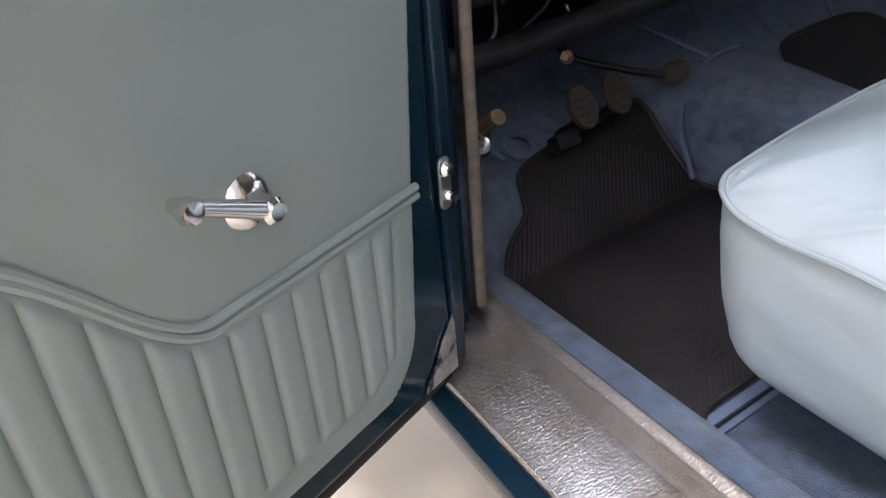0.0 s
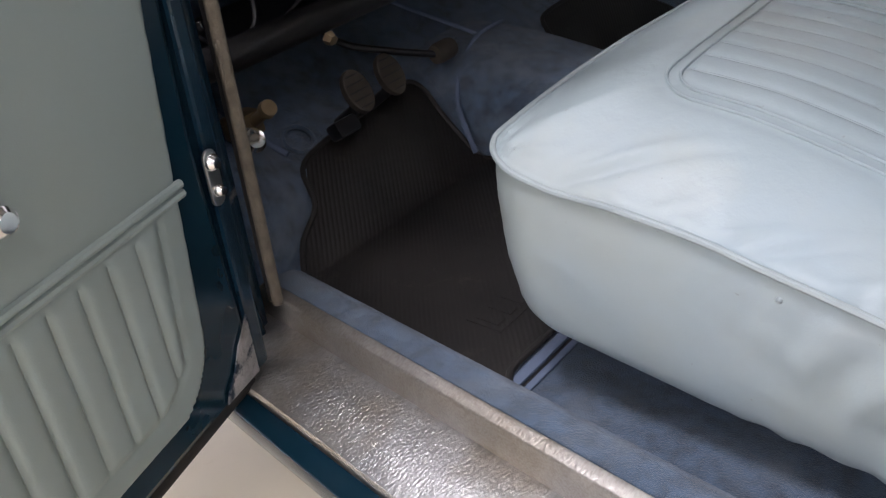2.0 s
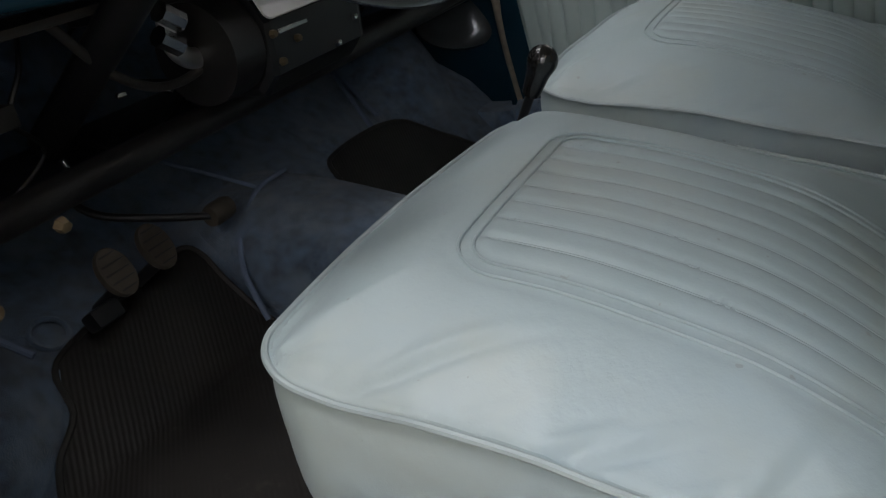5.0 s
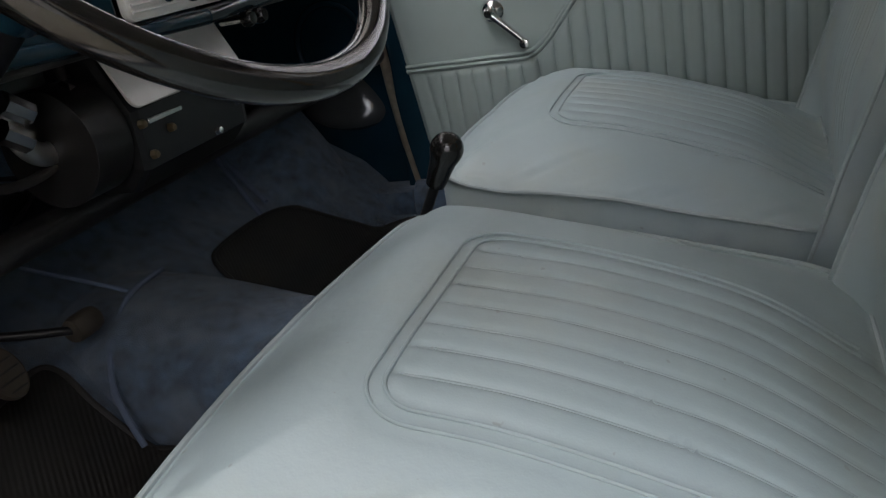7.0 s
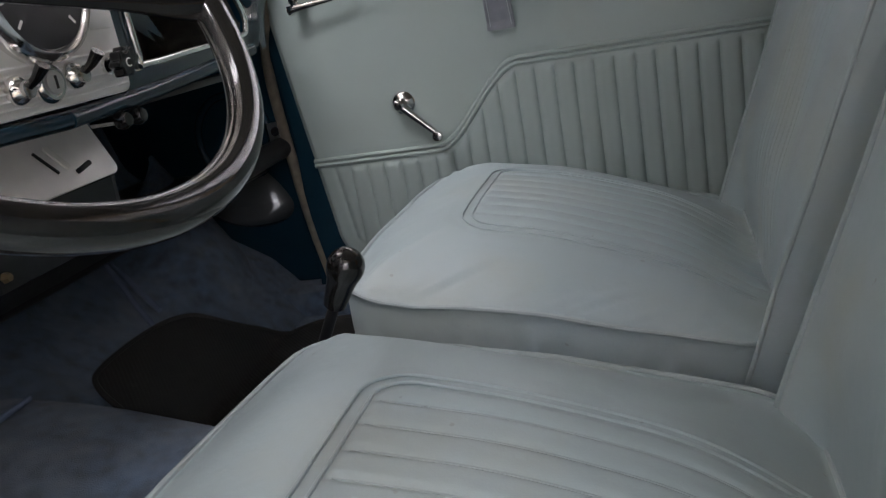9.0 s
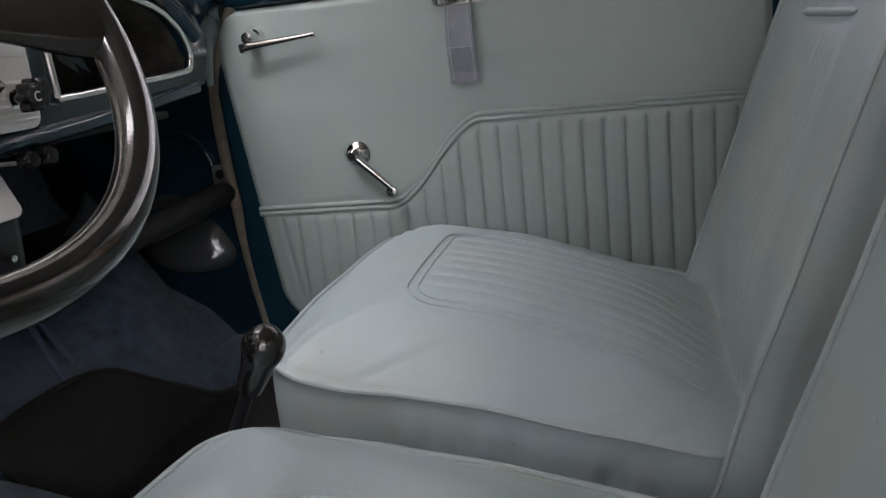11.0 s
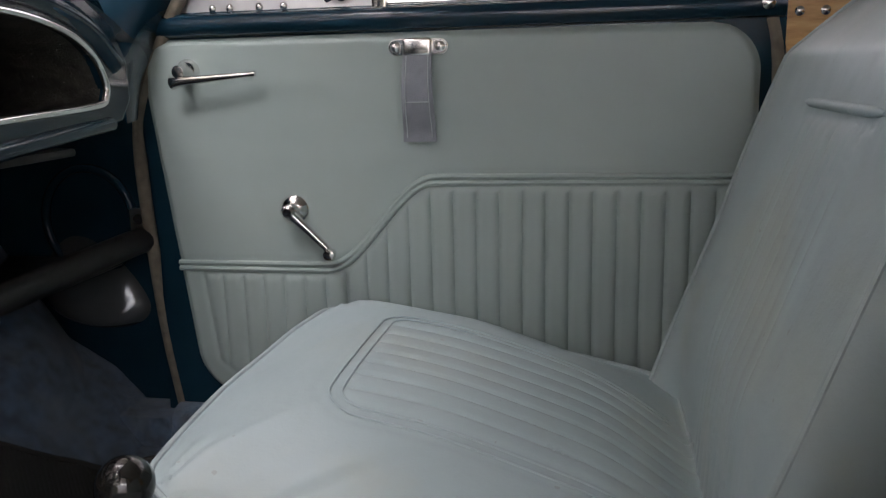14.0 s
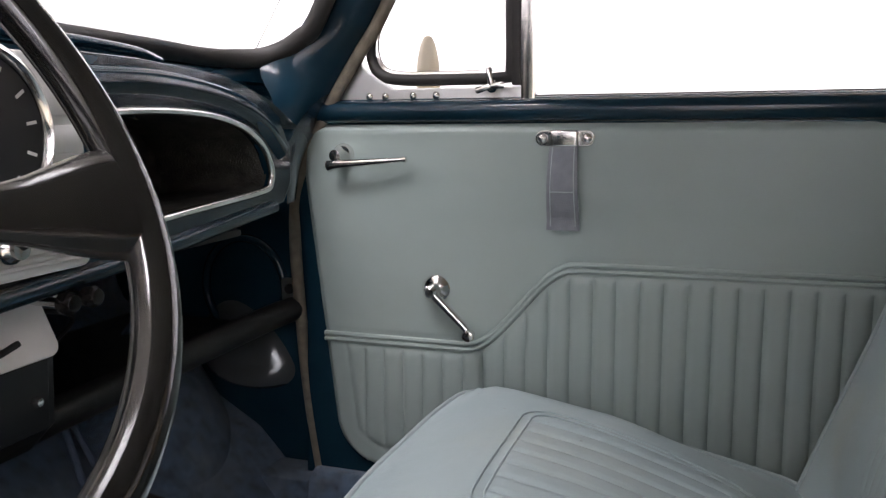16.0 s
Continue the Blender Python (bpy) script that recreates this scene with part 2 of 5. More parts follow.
def spline(pts, n=8, closed=False):
    """Catmull-Rom through pts."""
    pts = [Vector(p) for p in pts]
    out, k = [], len(pts)
    for i in range(k if closed else k - 1):
        if closed:
            p0, p1, p2, p3 = (pts[(i + d) % k] for d in (-1, 0, 1, 2))
        else:
            p1, p2 = pts[i], pts[i + 1]
            p0, p3 = (pts[i - 1] if i else p1 * 2 - p2), (pts[i + 2] if i + 2 < k else p2 * 2 - p1)
        for s in range(n):
            u = s / n
            out.append(0.5 * ((2 * p1) + (p2 - p0) * u + (2 * p0 - 5 * p1 + 4 * p2 - p3) * u * u + (3 * p1 - p0 - 3 * p2 + p3) * u ** 3))
    if not closed:
        out.append(pts[-1])
    return out


def tube(pts, radius, seg=10, closed=False, bm=None, flat=1.0, up=(0, 0, 1)):
    """A tube along pts; radius a number or a function of 0..1; flat squeezes it along the up side."""
    own = bmesh.new()
    pts = [Vector(p) for p in pts]
    n, rings, side = len(pts), [], None
    for i, p in enumerate(pts):
        a, b = (pts[(i - 1) % n], pts[(i + 1) % n]) if closed else (pts[max(i - 1, 0)], pts[min(i + 1, n - 1)])
        d = (b - a).normalized()
        ref = Vector(up)
        if abs(ref.dot(d)) > 0.97:
            ref = Vector((1, 0, 0)) if abs(d.x) < 0.9 else Vector((0, 1, 0))
        side = d.cross(ref).normalized() if side is None or flat != 1.0 else (side - d * side.dot(d)).normalized()
        top = side.cross(d).normalized()
        r = radius(i / (n - 1)) if callable(radius) else radius
        rings.append([own.verts.new(p + side * (r * math.cos(2 * math.pi * k / seg)) + top * (flat * r * math.sin(2 * math.pi * k / seg))) for k in range(seg)])
    pairs = list(zip(rings, rings[1:])) + ([(rings[-1], rings[0])] if closed else [])
    for a, b in pairs:
        for k in range(seg):
            own.faces.new((a[k], a[(k + 1) % seg], b[(k + 1) % seg], b[k]))
    if not closed:
        own.faces.new(rings[0][::-1])
        own.faces.new(rings[-1])
    bmesh.ops.recalc_face_normals(own, faces=own.faces[:])
    return join(bm, own)


def grid(nu, nv, fn, bm=None, thick=None):
    """A sheet fn(u, v), u and v from 0 to 1; thick: a vector that gives it a back and edges."""
    own = bmesh.new()
    rows = [[own.verts.new(fn(i / nu, j / nv)) for i in range(nu + 1)] for j in range(nv + 1)]
    for j in range(nv):
        for i in range(nu):
            own.faces.new((rows[j][i], rows[j][i + 1], rows[j + 1][i + 1], rows[j + 1][i]))
    if thick is not None:
        t = Vector(thick)
        back = [[own.verts.new(v.co + t) for v in row] for row in rows]
        for j in range(nv):
            for i in range(nu):
                own.faces.new((back[j + 1][i], back[j + 1][i + 1], back[j][i + 1], back[j][i]))
        loop = [(0, i) for i in range(nu)] + [(j, nu) for j in range(nv)] + [(nv, i) for i in range(nu, 0, -1)] + [(j, 0) for j in range(nv, 0, -1)]
        for a, b in zip(loop, loop[1:] + loop[:1]):
            own.faces.new((rows[b[0]][b[1]], rows[a[0]][a[1]], back[a[0]][a[1]], back[b[0]][b[1]]))
    bmesh.ops.recalc_face_normals(own, faces=own.faces[:])
    return join(bm, own)


def slab(outline, depth, bevel=0.0, holes=(), bm=None, m=None):
    """A plate: outline (x, y) pairs, with holes, from z = 0 to depth."""
    own = bmesh.new()
    loops = []
    for lp in (outline, *holes):
        vs = [own.verts.new((p[0], p[1], 0)) for p in lp]
        loops.append([own.edges.new((a, b)) for a, b in zip(vs, vs[1:] + vs[:1])])
    bmesh.ops.triangle_fill(own, use_beauty=True, use_dissolve=False, edges=[e for lp in loops for e in lp])
    bmesh.ops.recalc_face_normals(own, faces=own.faces[:])
    res = bmesh.ops.extrude_face_region(own, geom=own.faces[:])
    moved = [v for v in res["geom"] if isinstance(v, bmesh.types.BMVert)]
    bmesh.ops.translate(own, vec=(0, 0, depth), verts=moved)
    bmesh.ops.recalc_face_normals(own, faces=own.faces[:])
    if bevel:
        rim = [e for e in own.edges if len(e.link_faces) == 2 and e.calc_face_angle(0) > 1.0 and abs(e.verts[0].co.z - e.verts[1].co.z) < 1e-6]
        bmesh.ops.bevel(own, geom=rim, offset=bevel, segments=2, affect="EDGES", profile=0.6)
    return join(bm, own, m)


def rounded(x0, x1, y0, y1, r, n=6):
    """A rounded rectangle's outline; r one radius or four (from the lower left, anticlockwise)."""
    r = (r,) * 4 if isinstance(r, (int, float)) else r
    out = []
    for (cx, cy, a), q in zip(((x0, y0, 180), (x1, y0, 270), (x1, y1, 0), (x0, y1, 90)), r):
        sx, sy = (1 if cx == x0 else -1), (1 if cy == y0 else -1)
        for k in range(n + 1):
            w = radians(a + 90 * k / n)
            out.append((cx + sx * q + q * math.cos(w), cy + sy * q + q * math.sin(w)))
    return out


def smooth(a, b, x):
    t = min(1.0, max(0.0, (x - a) / (b - a)))
    return t * t * (3 - 2 * t)


def basis(origin, ex, ey, ez):
    m = Matrix((Vector(ex), Vector(ey), Vector(ez))).transposed().to_4x4()
    m.translation = origin
    return m


# ---- the showroom ----
solid("ground", box(-7, 7, -6, 6, -0.1, 0.0), FLOOR, "cream polished showroom floor with faint scuffs", "floor")
solid("ceiling", box(-7, 7, -6, 6, 3.5, 3.6), WALL, "plain white showroom ceiling", "ceiling")
solid("wall_front", box(-7.1, -7, -6, 6, 0, 3.5), WALL, "plain white showroom wall", "wall")
solid("wall_rear", box(7, 7.1, -6, 6, 0, 3.5), WALL, "plain white showroom wall", "wall")
solid("wall_driver_side", box(-7, 7, -6.1, -6, 0, 3.5), WALL, "plain white showroom wall", "wall")
wall = solid("wall_passenger_side", box(-7, 7, 6, 6.1, 0, 3.5), WALL, "white showroom wall of horizontal boards", "wall")
for k in range(25):
    part("panel", box(-7, 7, 5.985, 5.998, 0.02 + k * 0.137, 0.1555 + k * 0.137, 0.0015, 1), WALL, wall)

# ---- the car's shell ----
car = thing("car", "dark blue vintage estate car with its driver's door open", "car")

# floor pan, carpeted
part("floor_pan", box(-0.66, 2.0, -0.66, 0.66, 0.262, 0.292, 0.004, 1), CARPET, car, "blue carpeted car floor")


TOE = ((-0.645, 0.288), (-0.69, 0.345), (-0.73, 0.388), (-0.80, 0.43), (-0.88, 0.487), (-1.0, 0.60), (-1.04, 0.75))


def toe(u, v):
    """Toe board: up from the floor to the bulkhead."""
    pts = TOE
    s = v * (len(pts) - 1)
    k = min(int(s), len(pts) - 2)
    f = s - k
    return Vector((pts[k][0] * (1 - f) + pts[k + 1][0] * f, -0.7 + 1.4 * u, pts[k][1] * (1 - f) + pts[k + 1][1] * f))


part("toe_board", grid(24, 40, toe, thick=(-0.02, 0, -0.02)), CARPET, car, "blue carpeted sloping toe board")
part("bulkhead", box(-1.09, -1.05, -0.72, 0.72, 0.30, 0.96, 0.004, 1), BLACK, car, "black bulkhead behind the dashboard")


def tunnel(u, v):
    """Gearbox tunnel: an arch that swells towards the bulkhead."""
    x = 0.62 - 1.5 * v
    swell = smooth(-0.35, -0.78, x)
    half, top, mid = 0.100 + 0.040 * swell + 0.05 * smooth(-0.74, -0.9, x), 0.385 + 0.055 * swell, -0.045
    a = math.pi * u
    c, s = math.cos(a), math.sin(a)
    y = mid - half * math.copysign(abs(c) ** 0.75, c)
    return Vector((x, y, 0.28 + (top - 0.28) * abs(s) ** 0.55))


part("gearbox_tunnel", grid(40, 60, tunnel), CARPET, car, "blue carpeted gearbox tunnel")
part("tunnel_seam", tube(spline([(-0.742, 0.02, 0.441), (-0.734, -0.054, 0.442), (-0.720, -0.105, 0.428), (-0.704, -0.148, 0.406), (-0.682, -0.182, 0.378), (-0.656, -0.202, 0.350), (-0.640, -0.207, 0.315)], 8), 0.0040, 8), CARPET_EDGE, car, "bound carpet edge round the tunnel")
part("toe_seam", tube(spline([(-0.734, -0.054, 0.442), (-0.79, -0.075, 0.470), (-0.85, -0.10, 0.500), (-0.92, -0.13, 0.545)], 6), 0.0035, 8), CARPET_EDGE, car, "bound carpet seam on the toe board")
part("toe_seam", tube(spline([(-0.740, 0.290, 0.397), (-0.79, 0.322, 0.432), (-0.834, 0.349, 0.470), (-0.90, 0.385, 0.53)], 6), 0.005, 8), CARPET_EDGE, car, "bound carpet seam on the toe board")


def arch(side, low, high):
    """Carpeted inner wheel arch in the footwell corner: low and high edges, each from the toe board over a crown to the side."""
    def bend(p, q, r, u):
        return Vector(p) * (1 - u) ** 2 + Vector(q) * (2 * u * (1 - u)) + Vector(r) * u * u

    def fn(u, v):
        return bend(*low, u).lerp(bend(*high, u), v) + Vector((0.03, 0, 0.02)) * math.sin(math.pi * v) * math.sin(math.pi * u)
    part("wheel_arch_carpet", grid(24, 20, fn, thick=(-0.012, 0.004 * side, -0.004)), CARPET, car, "blue carpet over the wheel arch")
    part("carpet_binding", tube([fn(0.0, v / 16) + Vector((0.004, 0, 0.004)) for v in range(3, 17)], 0.0045, 8), CARPET_EDGE, car, "bound carpet edge")


arch(1, ((-0.745, 0.33, 0.395), (-0.665, 0.50, 0.30), (-0.735, 0.660, 0.332)), ((-0.90, 0.40, 0.505), (-0.84, 0.54, 0.60), (-0.93, 0.662, 0.62)))
arch(-1, ((-0.722, -0.455, 0.392), (-0.645, -0.54, 0.295), (-0.655, -0.655, 0.305)), ((-0.86, -0.50, 0.485), (-0.80, -0.56, 0.60), (-0.90, -0.672, 0.62)))

# sills: tread outside, seal flange, carpet inside. The driver's sill runs out a little to the rear
SILL_D = -0.103


def sill(side, slant):
    def strip(profile, name, mat, label, x0=-0.60, x1=0.36, n=12):
        """profile: (y, z) pairs at x = -0.55, swept along the sill."""
        bm = bmesh.new()
        rings = []
        for k in range(n + 1):
            x = x0 + (x1 - x0) * k / n
            dy = (x + 0.55) * slant
            rings.append([bm.verts.new((x, y + dy, z)) for y, z in profile])
        for a, b in zip(rings, rings[1:]):
            for k in range(len(profile)):
                q = (k + 1) % len(profile)
                bm.faces.new((a[k], a[q], b[q], b[k]))
        bm.faces.new(rings[0])
        bm.faces.new(rings[-1][::-1])
        bmesh.ops.recalc_face_normals(bm, faces=bm.faces[:])
        bmesh.ops.bevel(bm, geom=[e for e in bm.edges if e.calc_face_angle(0) > 0.5], offset=0.0025, segments=2, affect="EDGES", profile=0.5)
        return part(name, bm, mat, car, label)
    s = side
    strip([(s * 0.655, 0.27), (s * 0.742, 0.27), (s * 0.742, 0.322), (s * 0.655, 0.322)], "sill_tread", TREAD, "worn silver-grey ribbed sill tread")
    strip([(s * 0.638, 0.27), (s * 0.656, 0.27), (s * 0.656, 0.3235), (s * 0.653, 0.354), (s * 0.638, 0.357)], "sill_flange", FLANGE, "worn metal sill flange")
    strip([(s * 0.58, 0.27), (s * 0.636, 0.27), (s * 0.636, 0.3535), (s * 0.606, 0.351), (s * 0.590, 0.338), (s * 0.582, 0.30)], "sill_carpet", CARPET, "blue carpet over the sill's inner edge")
    strip([(s * 0.744, 0.255), (s * 0.756, 0.255), (s * 0.767, 0.285), (s * 0.765, 0.303), (s * 0.744, 0.313)], "outer_sill", PAINT, "dark blue painted outer sill")
    return strip


sill(-1, SILL_D)
sill(1, 0.0)


# front posts with the woven seals
def front_post(side, label):
    s = side
    y0 = 0.668
    out = [(-0.72, 0.30), (-0.60, 0.30), (-0.628, 0.56), (-0.638, 0.80), (-0.60, 0.90), (-0.30, 1.40), (-0.36, 1.42), (-0.66, 1.0), (-0.74, 0.9)]
    if s < 0:
        out = [(-0.62, 0.80), (-0.492, 0.80), (-0.475, 0.90), (-0.30, 1.40), (-0.36, 1.42), (-0.60, 1.0), (-0.64, 0.9)]
    m = basis((0, s * (y0 + 0.05) if s > 0 else -y0, 0), (1, 0, 0), (0, 0, 1), (0, -1, 0))
    return part("front_post", slab(out, 0.05, 0.006, m=m), PAINT, car, label, smooth=False)


front_post(1, "dark blue painted windscreen post")
front_post(-1, "dark blue painted windscreen post")
seal_p = spline([(-0.596, 0.628, 0.335), (-0.612, 0.628, 0.45), (-0.622, 0.628, 0.57), (-0.628, 0.627, 0.74), (-0.606, 0.622, 0.835), (-0.558, 0.618, 0.919), (-0.506, 0.615, 0.994), (-0.457, 0.612, 1.067), (-0.28, 0.575, 1.36)], 6)
part("door_seal", tube(seal_p, 0.0095, 10), SEAL, car, "tan woven door seal")
seal_d = spline([(-0.553, -0.655, 0.352), (-0.541, -0.655, 0.424), (-0.521, -0.655, 0.532), (-0.505, -0.655, 0.625), (-0.49, -0.655, 0.706), (-0.476, -0.653, 0.77), (-0.46, -0.64, 0.9), (-0.42, -0.62, 1.1), (-0.30, -0.57, 1.36)], 6)
part("door_seal", tube(seal_d, 0.0064, 10), SEAL, car, "tan woven door seal")
part("seal_lip", tube([p + Vector((-0.012, 0.002, 0.0)) for p in seal_d], 0.0058, 8), RUBBER, car, "black rubber lip beside the seal")
# driver's hinge post face, worn, between seal and door
part("hinge_post", slab([(-0.64, 0.305), (-0.577, 0.305), (-0.556, 0.42), (-0.528, 0.58), (-0.505, 0.72), (-0.484, 0.92), (-0.62, 0.95), (-0.64, 0.9)], 0.045, 0.008,
     m=basis((0, -0.662, 0), (1, 0, 0), (0, 0, 1), (0, -1, 0))), PAINT_WORN, car, "chipped dark blue hinge post", smooth=False)

# front wings beyond the footwells
for s in (-1, 1):
    wing = [(-1.9, 0.30), (-1.75, 0.30), (-1.62, 0.52), (-1.42, 0.60), (-1.22, 0.52), (-1.08, 0.30), (-0.645, 0.30), (-0.645, 0.86), (-0.9, 0.90), (-1.5, 0.86), (-1.85, 0.70), (-1.93, 0.5)]
    part("front_wing", slab(wing, 0.14, 0.03, m=basis((0, s * 0.77 + (0.07 if s > 0 else 0.07), 0), (1, 0, 0), (0, 0, 1), (0, -1, 0))), PAINT, car, "dark blue front wing", smooth=False)
# kick panels
kick = part("kick_panel", box(-1.05, -0.628, 0.664, 0.676, 0.30, 0.93, 0.003, 1), PAINT, car, "dark blue painted footwell side panel")
fin = spline([(-0.572, 0.508, 0.785), (-0.574, 0.508, 0.86), (-0.592, 0.515, 0.925), (-0.622, 0.540, 0.978), (-0.560, 0.573, 1.028), (-0.515, 0.566, 1.085), (-0.37, 0.535, 1.33)], 6)
fout = spline([(-0.632, 0.634, 0.79), (-0.612, 0.630, 0.835), (-0.574, 0.625, 0.905), (-0.530, 0.622, 0.970), (-0.488, 0.617, 1.030), (-0.440, 0.606, 1.105), (-0.30, 0.578, 1.33)], 6)


def fairing(u, v):
    s = v * (len(fin) - 1)
    k = min(int(s), len(fin) - 2)
    return fin[k].lerp(fin[k + 1], s - k).lerp(fout[k].lerp(fout[k + 1], s - k), u) + Vector((0.014, -0.010, 0.0)) * math.sin(math.pi * u)


part("post_fairing", grid(12, 40, fairing), PAINT, car, "rounded dark blue foot of the windscreen post")
part("kick_panel", box(-1.05, -0.56, -0.69, -0.676, 0.30, 0.93, 0.003, 1), PAINT, car, "dark blue painted footwell side panel")


def bowl(u, v):
    """Pressed bulge low on the panel: full at its lower edge, dying out upwards."""
    a = 2 * math.pi * u
    r = v ** 0.8
    rise = 0.050 * (1 - v ** 3) * (0.55 - 0.45 * math.sin(a) * v)
    return Vector((-0.752 + 0.092 * r * math.cos(a) * (1 - 0.25 * max(0, math.sin(a)) * r) - 0.02 * r * math.sin(a), 0.664 - rise, 0.503 + (0.050 if math.sin(a) < 0 else 0.10) * r * math.sin(a)))


part("scoop", grid(48, 16, bowl), GREY, kick, "pressed glossy metal bulge")
part("ring", tube([(-0.745 + 0.075 * math.cos(a), 0.662, 0.628 + 0.082 * math.sin(a)) for a in (2 * math.pi * k / 48 for k in range(48))], 0.007, 10, closed=True), PAINT, kick, "pressed oval rim")
part("door_check_bracket", box(-0.665, -0.633, 0.64, 0.655, 0.615, 0.65, 0.004), ALU, car, "bare metal bracket with a hole")
# black disc set on the solid bracket in place of the hole's shade
part("hole_shade_disc", lathe([(0, 0), (0.008, 0), (0.008, 0.004), (0, 0.004)], 16, m=basis((-0.648, 0.6395, 0.635), (1, 0, 0), (0, 0, 1), (0, -1, 0))), BLACK, car)
part("sill_step", box(-0.74, -0.60, 0.585, 0.663, 0.28, 0.340, 0.01), CARPET, car, "blue carpeted sill end")

# padded bar below the parcel shelf
bar = [(-0.682, y, 0.584) for y in (-0.64, -0.5, -0.3, 0.0, 0.3)] + [(-0.676, 0.45, 0.588), (-0.648, 0.58, 0.602), (-0.632, 0.635, 0.607)]
part("padded_bar", tube(spline(bar, 5), lambda f: 0.0195 * min(1, 0.75 + 8 * min(f, 1 - f)), 18), BLACK_VINYL, car, "black padded bar across the footwells")
part("parcel_shelf", box(-1.04, -0.69, -0.65, 0.655, 0.560, 0.572, 0.003, 1), BLACK, car, "black parcel shelf under the dashboard")

# roof, rear, windscreen
part("roof", grid(20, 24, lambda u, v: Vector((-0.38 + 2.4 * v, -0.66 + 1.32 * u, 1.40 + 0.06 * math.sin(math.pi * u) + 0.05 * math.sin(math.pi * min(1, v * 1.2)))), thick=(0, 0, 0.02)), PAINT, car, "dark blue car roof")
for s in (-1, 1):
    y0, y1 = (0.63, 0.69) if s > 0 else (-0.76, -0.70)
    side = part("side_panel", box(0.275, 2.0, y0, y1, 0.27, 0.925, 0.006), WOOD, car, "varnished ash side panel")
    part("roof_rail", box(-0.30, 2.0, s * 0.58, s * 0.66, 1.37, 1.415, 0.008), PAINT, car)
    # rear side openings added out of view so light reaches the door card
    for x0, x1, z0, z1 in ((0.336, 2.0, 0.926, 1.02), (0.336, 2.0, 1.33, 1.368), (0.336, 0.41, 1.021, 1.329), (1.90, 2.0, 1.021, 1.329)):
        part("window_frame", box(x0, x1, s * 0.62, s * 0.66, z0, z1, 0.006), WOOD, car, "unseen varnished ash frame of an added rear side opening")
    pane = part("pane", box(0.411, 1.899, s * 0.638, s * 0.642, 1.021, 1.329), GLASS, car, "clear unseen pane in the added rear side opening", smooth=False)
    pane.visible_shadow = False
    part("centre_post", slab([(0.252, 0.30), (0.33, 0.30), (0.335, 1.40), (0.265, 1.40)], 0.05, 0.006, m=basis((0, s * 0.69 + (0.0 if s > 0 else 0.0), 0), (1, 0, 0), (0, 0, 1), (0, -1, 0))) if s > 0 else
         slab([(0.252, 0.30), (0.33, 0.30), (0.335, 1.40), (0.265, 1.40)], 0.05, 0.006, m=basis((0, -0.70, 0), (1, 0, 0), (0, 0, 1), (0, -1, 0))), PAINT, car, "dark blue centre post", smooth=False)
part("centre_panel", slab([(0.252, 0.862), (0.275, 0.835), (0.60, 0.835), (0.60, 1.02), (0.254, 1.02)], 0.016, 0.004, m=basis((0, 0.638, 0), (1, 0, 0), (0, 0, 1), (0, -1, 0))), WOOD, car, "varnished ash panel with screws", smooth=False)
for sx in (0.27, 0.30):
    part("screw", lathe([(0.0, 0.004), (0.003, 0.0035), (0.006, 0.001), (0.006, 0)], 14, m=basis((sx, 0.622, 0.902), (1, 0, 0), (0, 0, 1), (0, -1, 0))), CHROME, car)
part("door_seal", tube(spline([(0.246, 0.626, 0.34), (0.250, 0.626, 0.80), (0.236, 0.624, 0.93), (0.245, 0.60, 1.15), (0.27, 0.57, 1.38)], 6), 0.0095, 10), SEAL, car, "tan woven door seal")
part("tail_panel", box(2.0, 2.04, -0.7, 0.7, 0.27, 1.42, 0.01), WOOD, car, "plain closed tail of the car")
part("rear_bench", box(1.0, 1.5, -0.6, 0.6, 0.29, 0.55, 0.04, 4), SEAT, car, "pale blue vinyl rear bench")


# pale lining added out of view under the roof to bounce light inside
BOUNCE_LINING = surface("bounce_lining_cloth", (0.36, 0.35, 0.32), 0.9, var=0.06, vscale=8, grain=0.4, gscale=600)
part("bounce_lining", grid(20, 24, lambda u, v: Vector((-0.36 + 2.34 * v, -0.575 + 1.15 * u, 1.382 + 0.06 * math.sin(math.pi * u) + 0.05 * math.sin(math.pi * min(1, v * 1.2)))), thick=(0, 0, 0.004)), BOUNCE_LINING, car, "unseen pale lining that bounces light into the cabin")


# ---- doors ----
DOOR_TOP, PIPE_LOW, PIPE_HIGH, RIB = 0.893, 0.572, 0.697, 0.0313


def pipe_z(u):
    return PIPE_LOW + (PIPE_HIGH - PIPE_LOW) * smooth(0.275, 0.432, u)


def card_left(z):
    return 0.017 + max(0.0, 0.82 - z) * 0.112


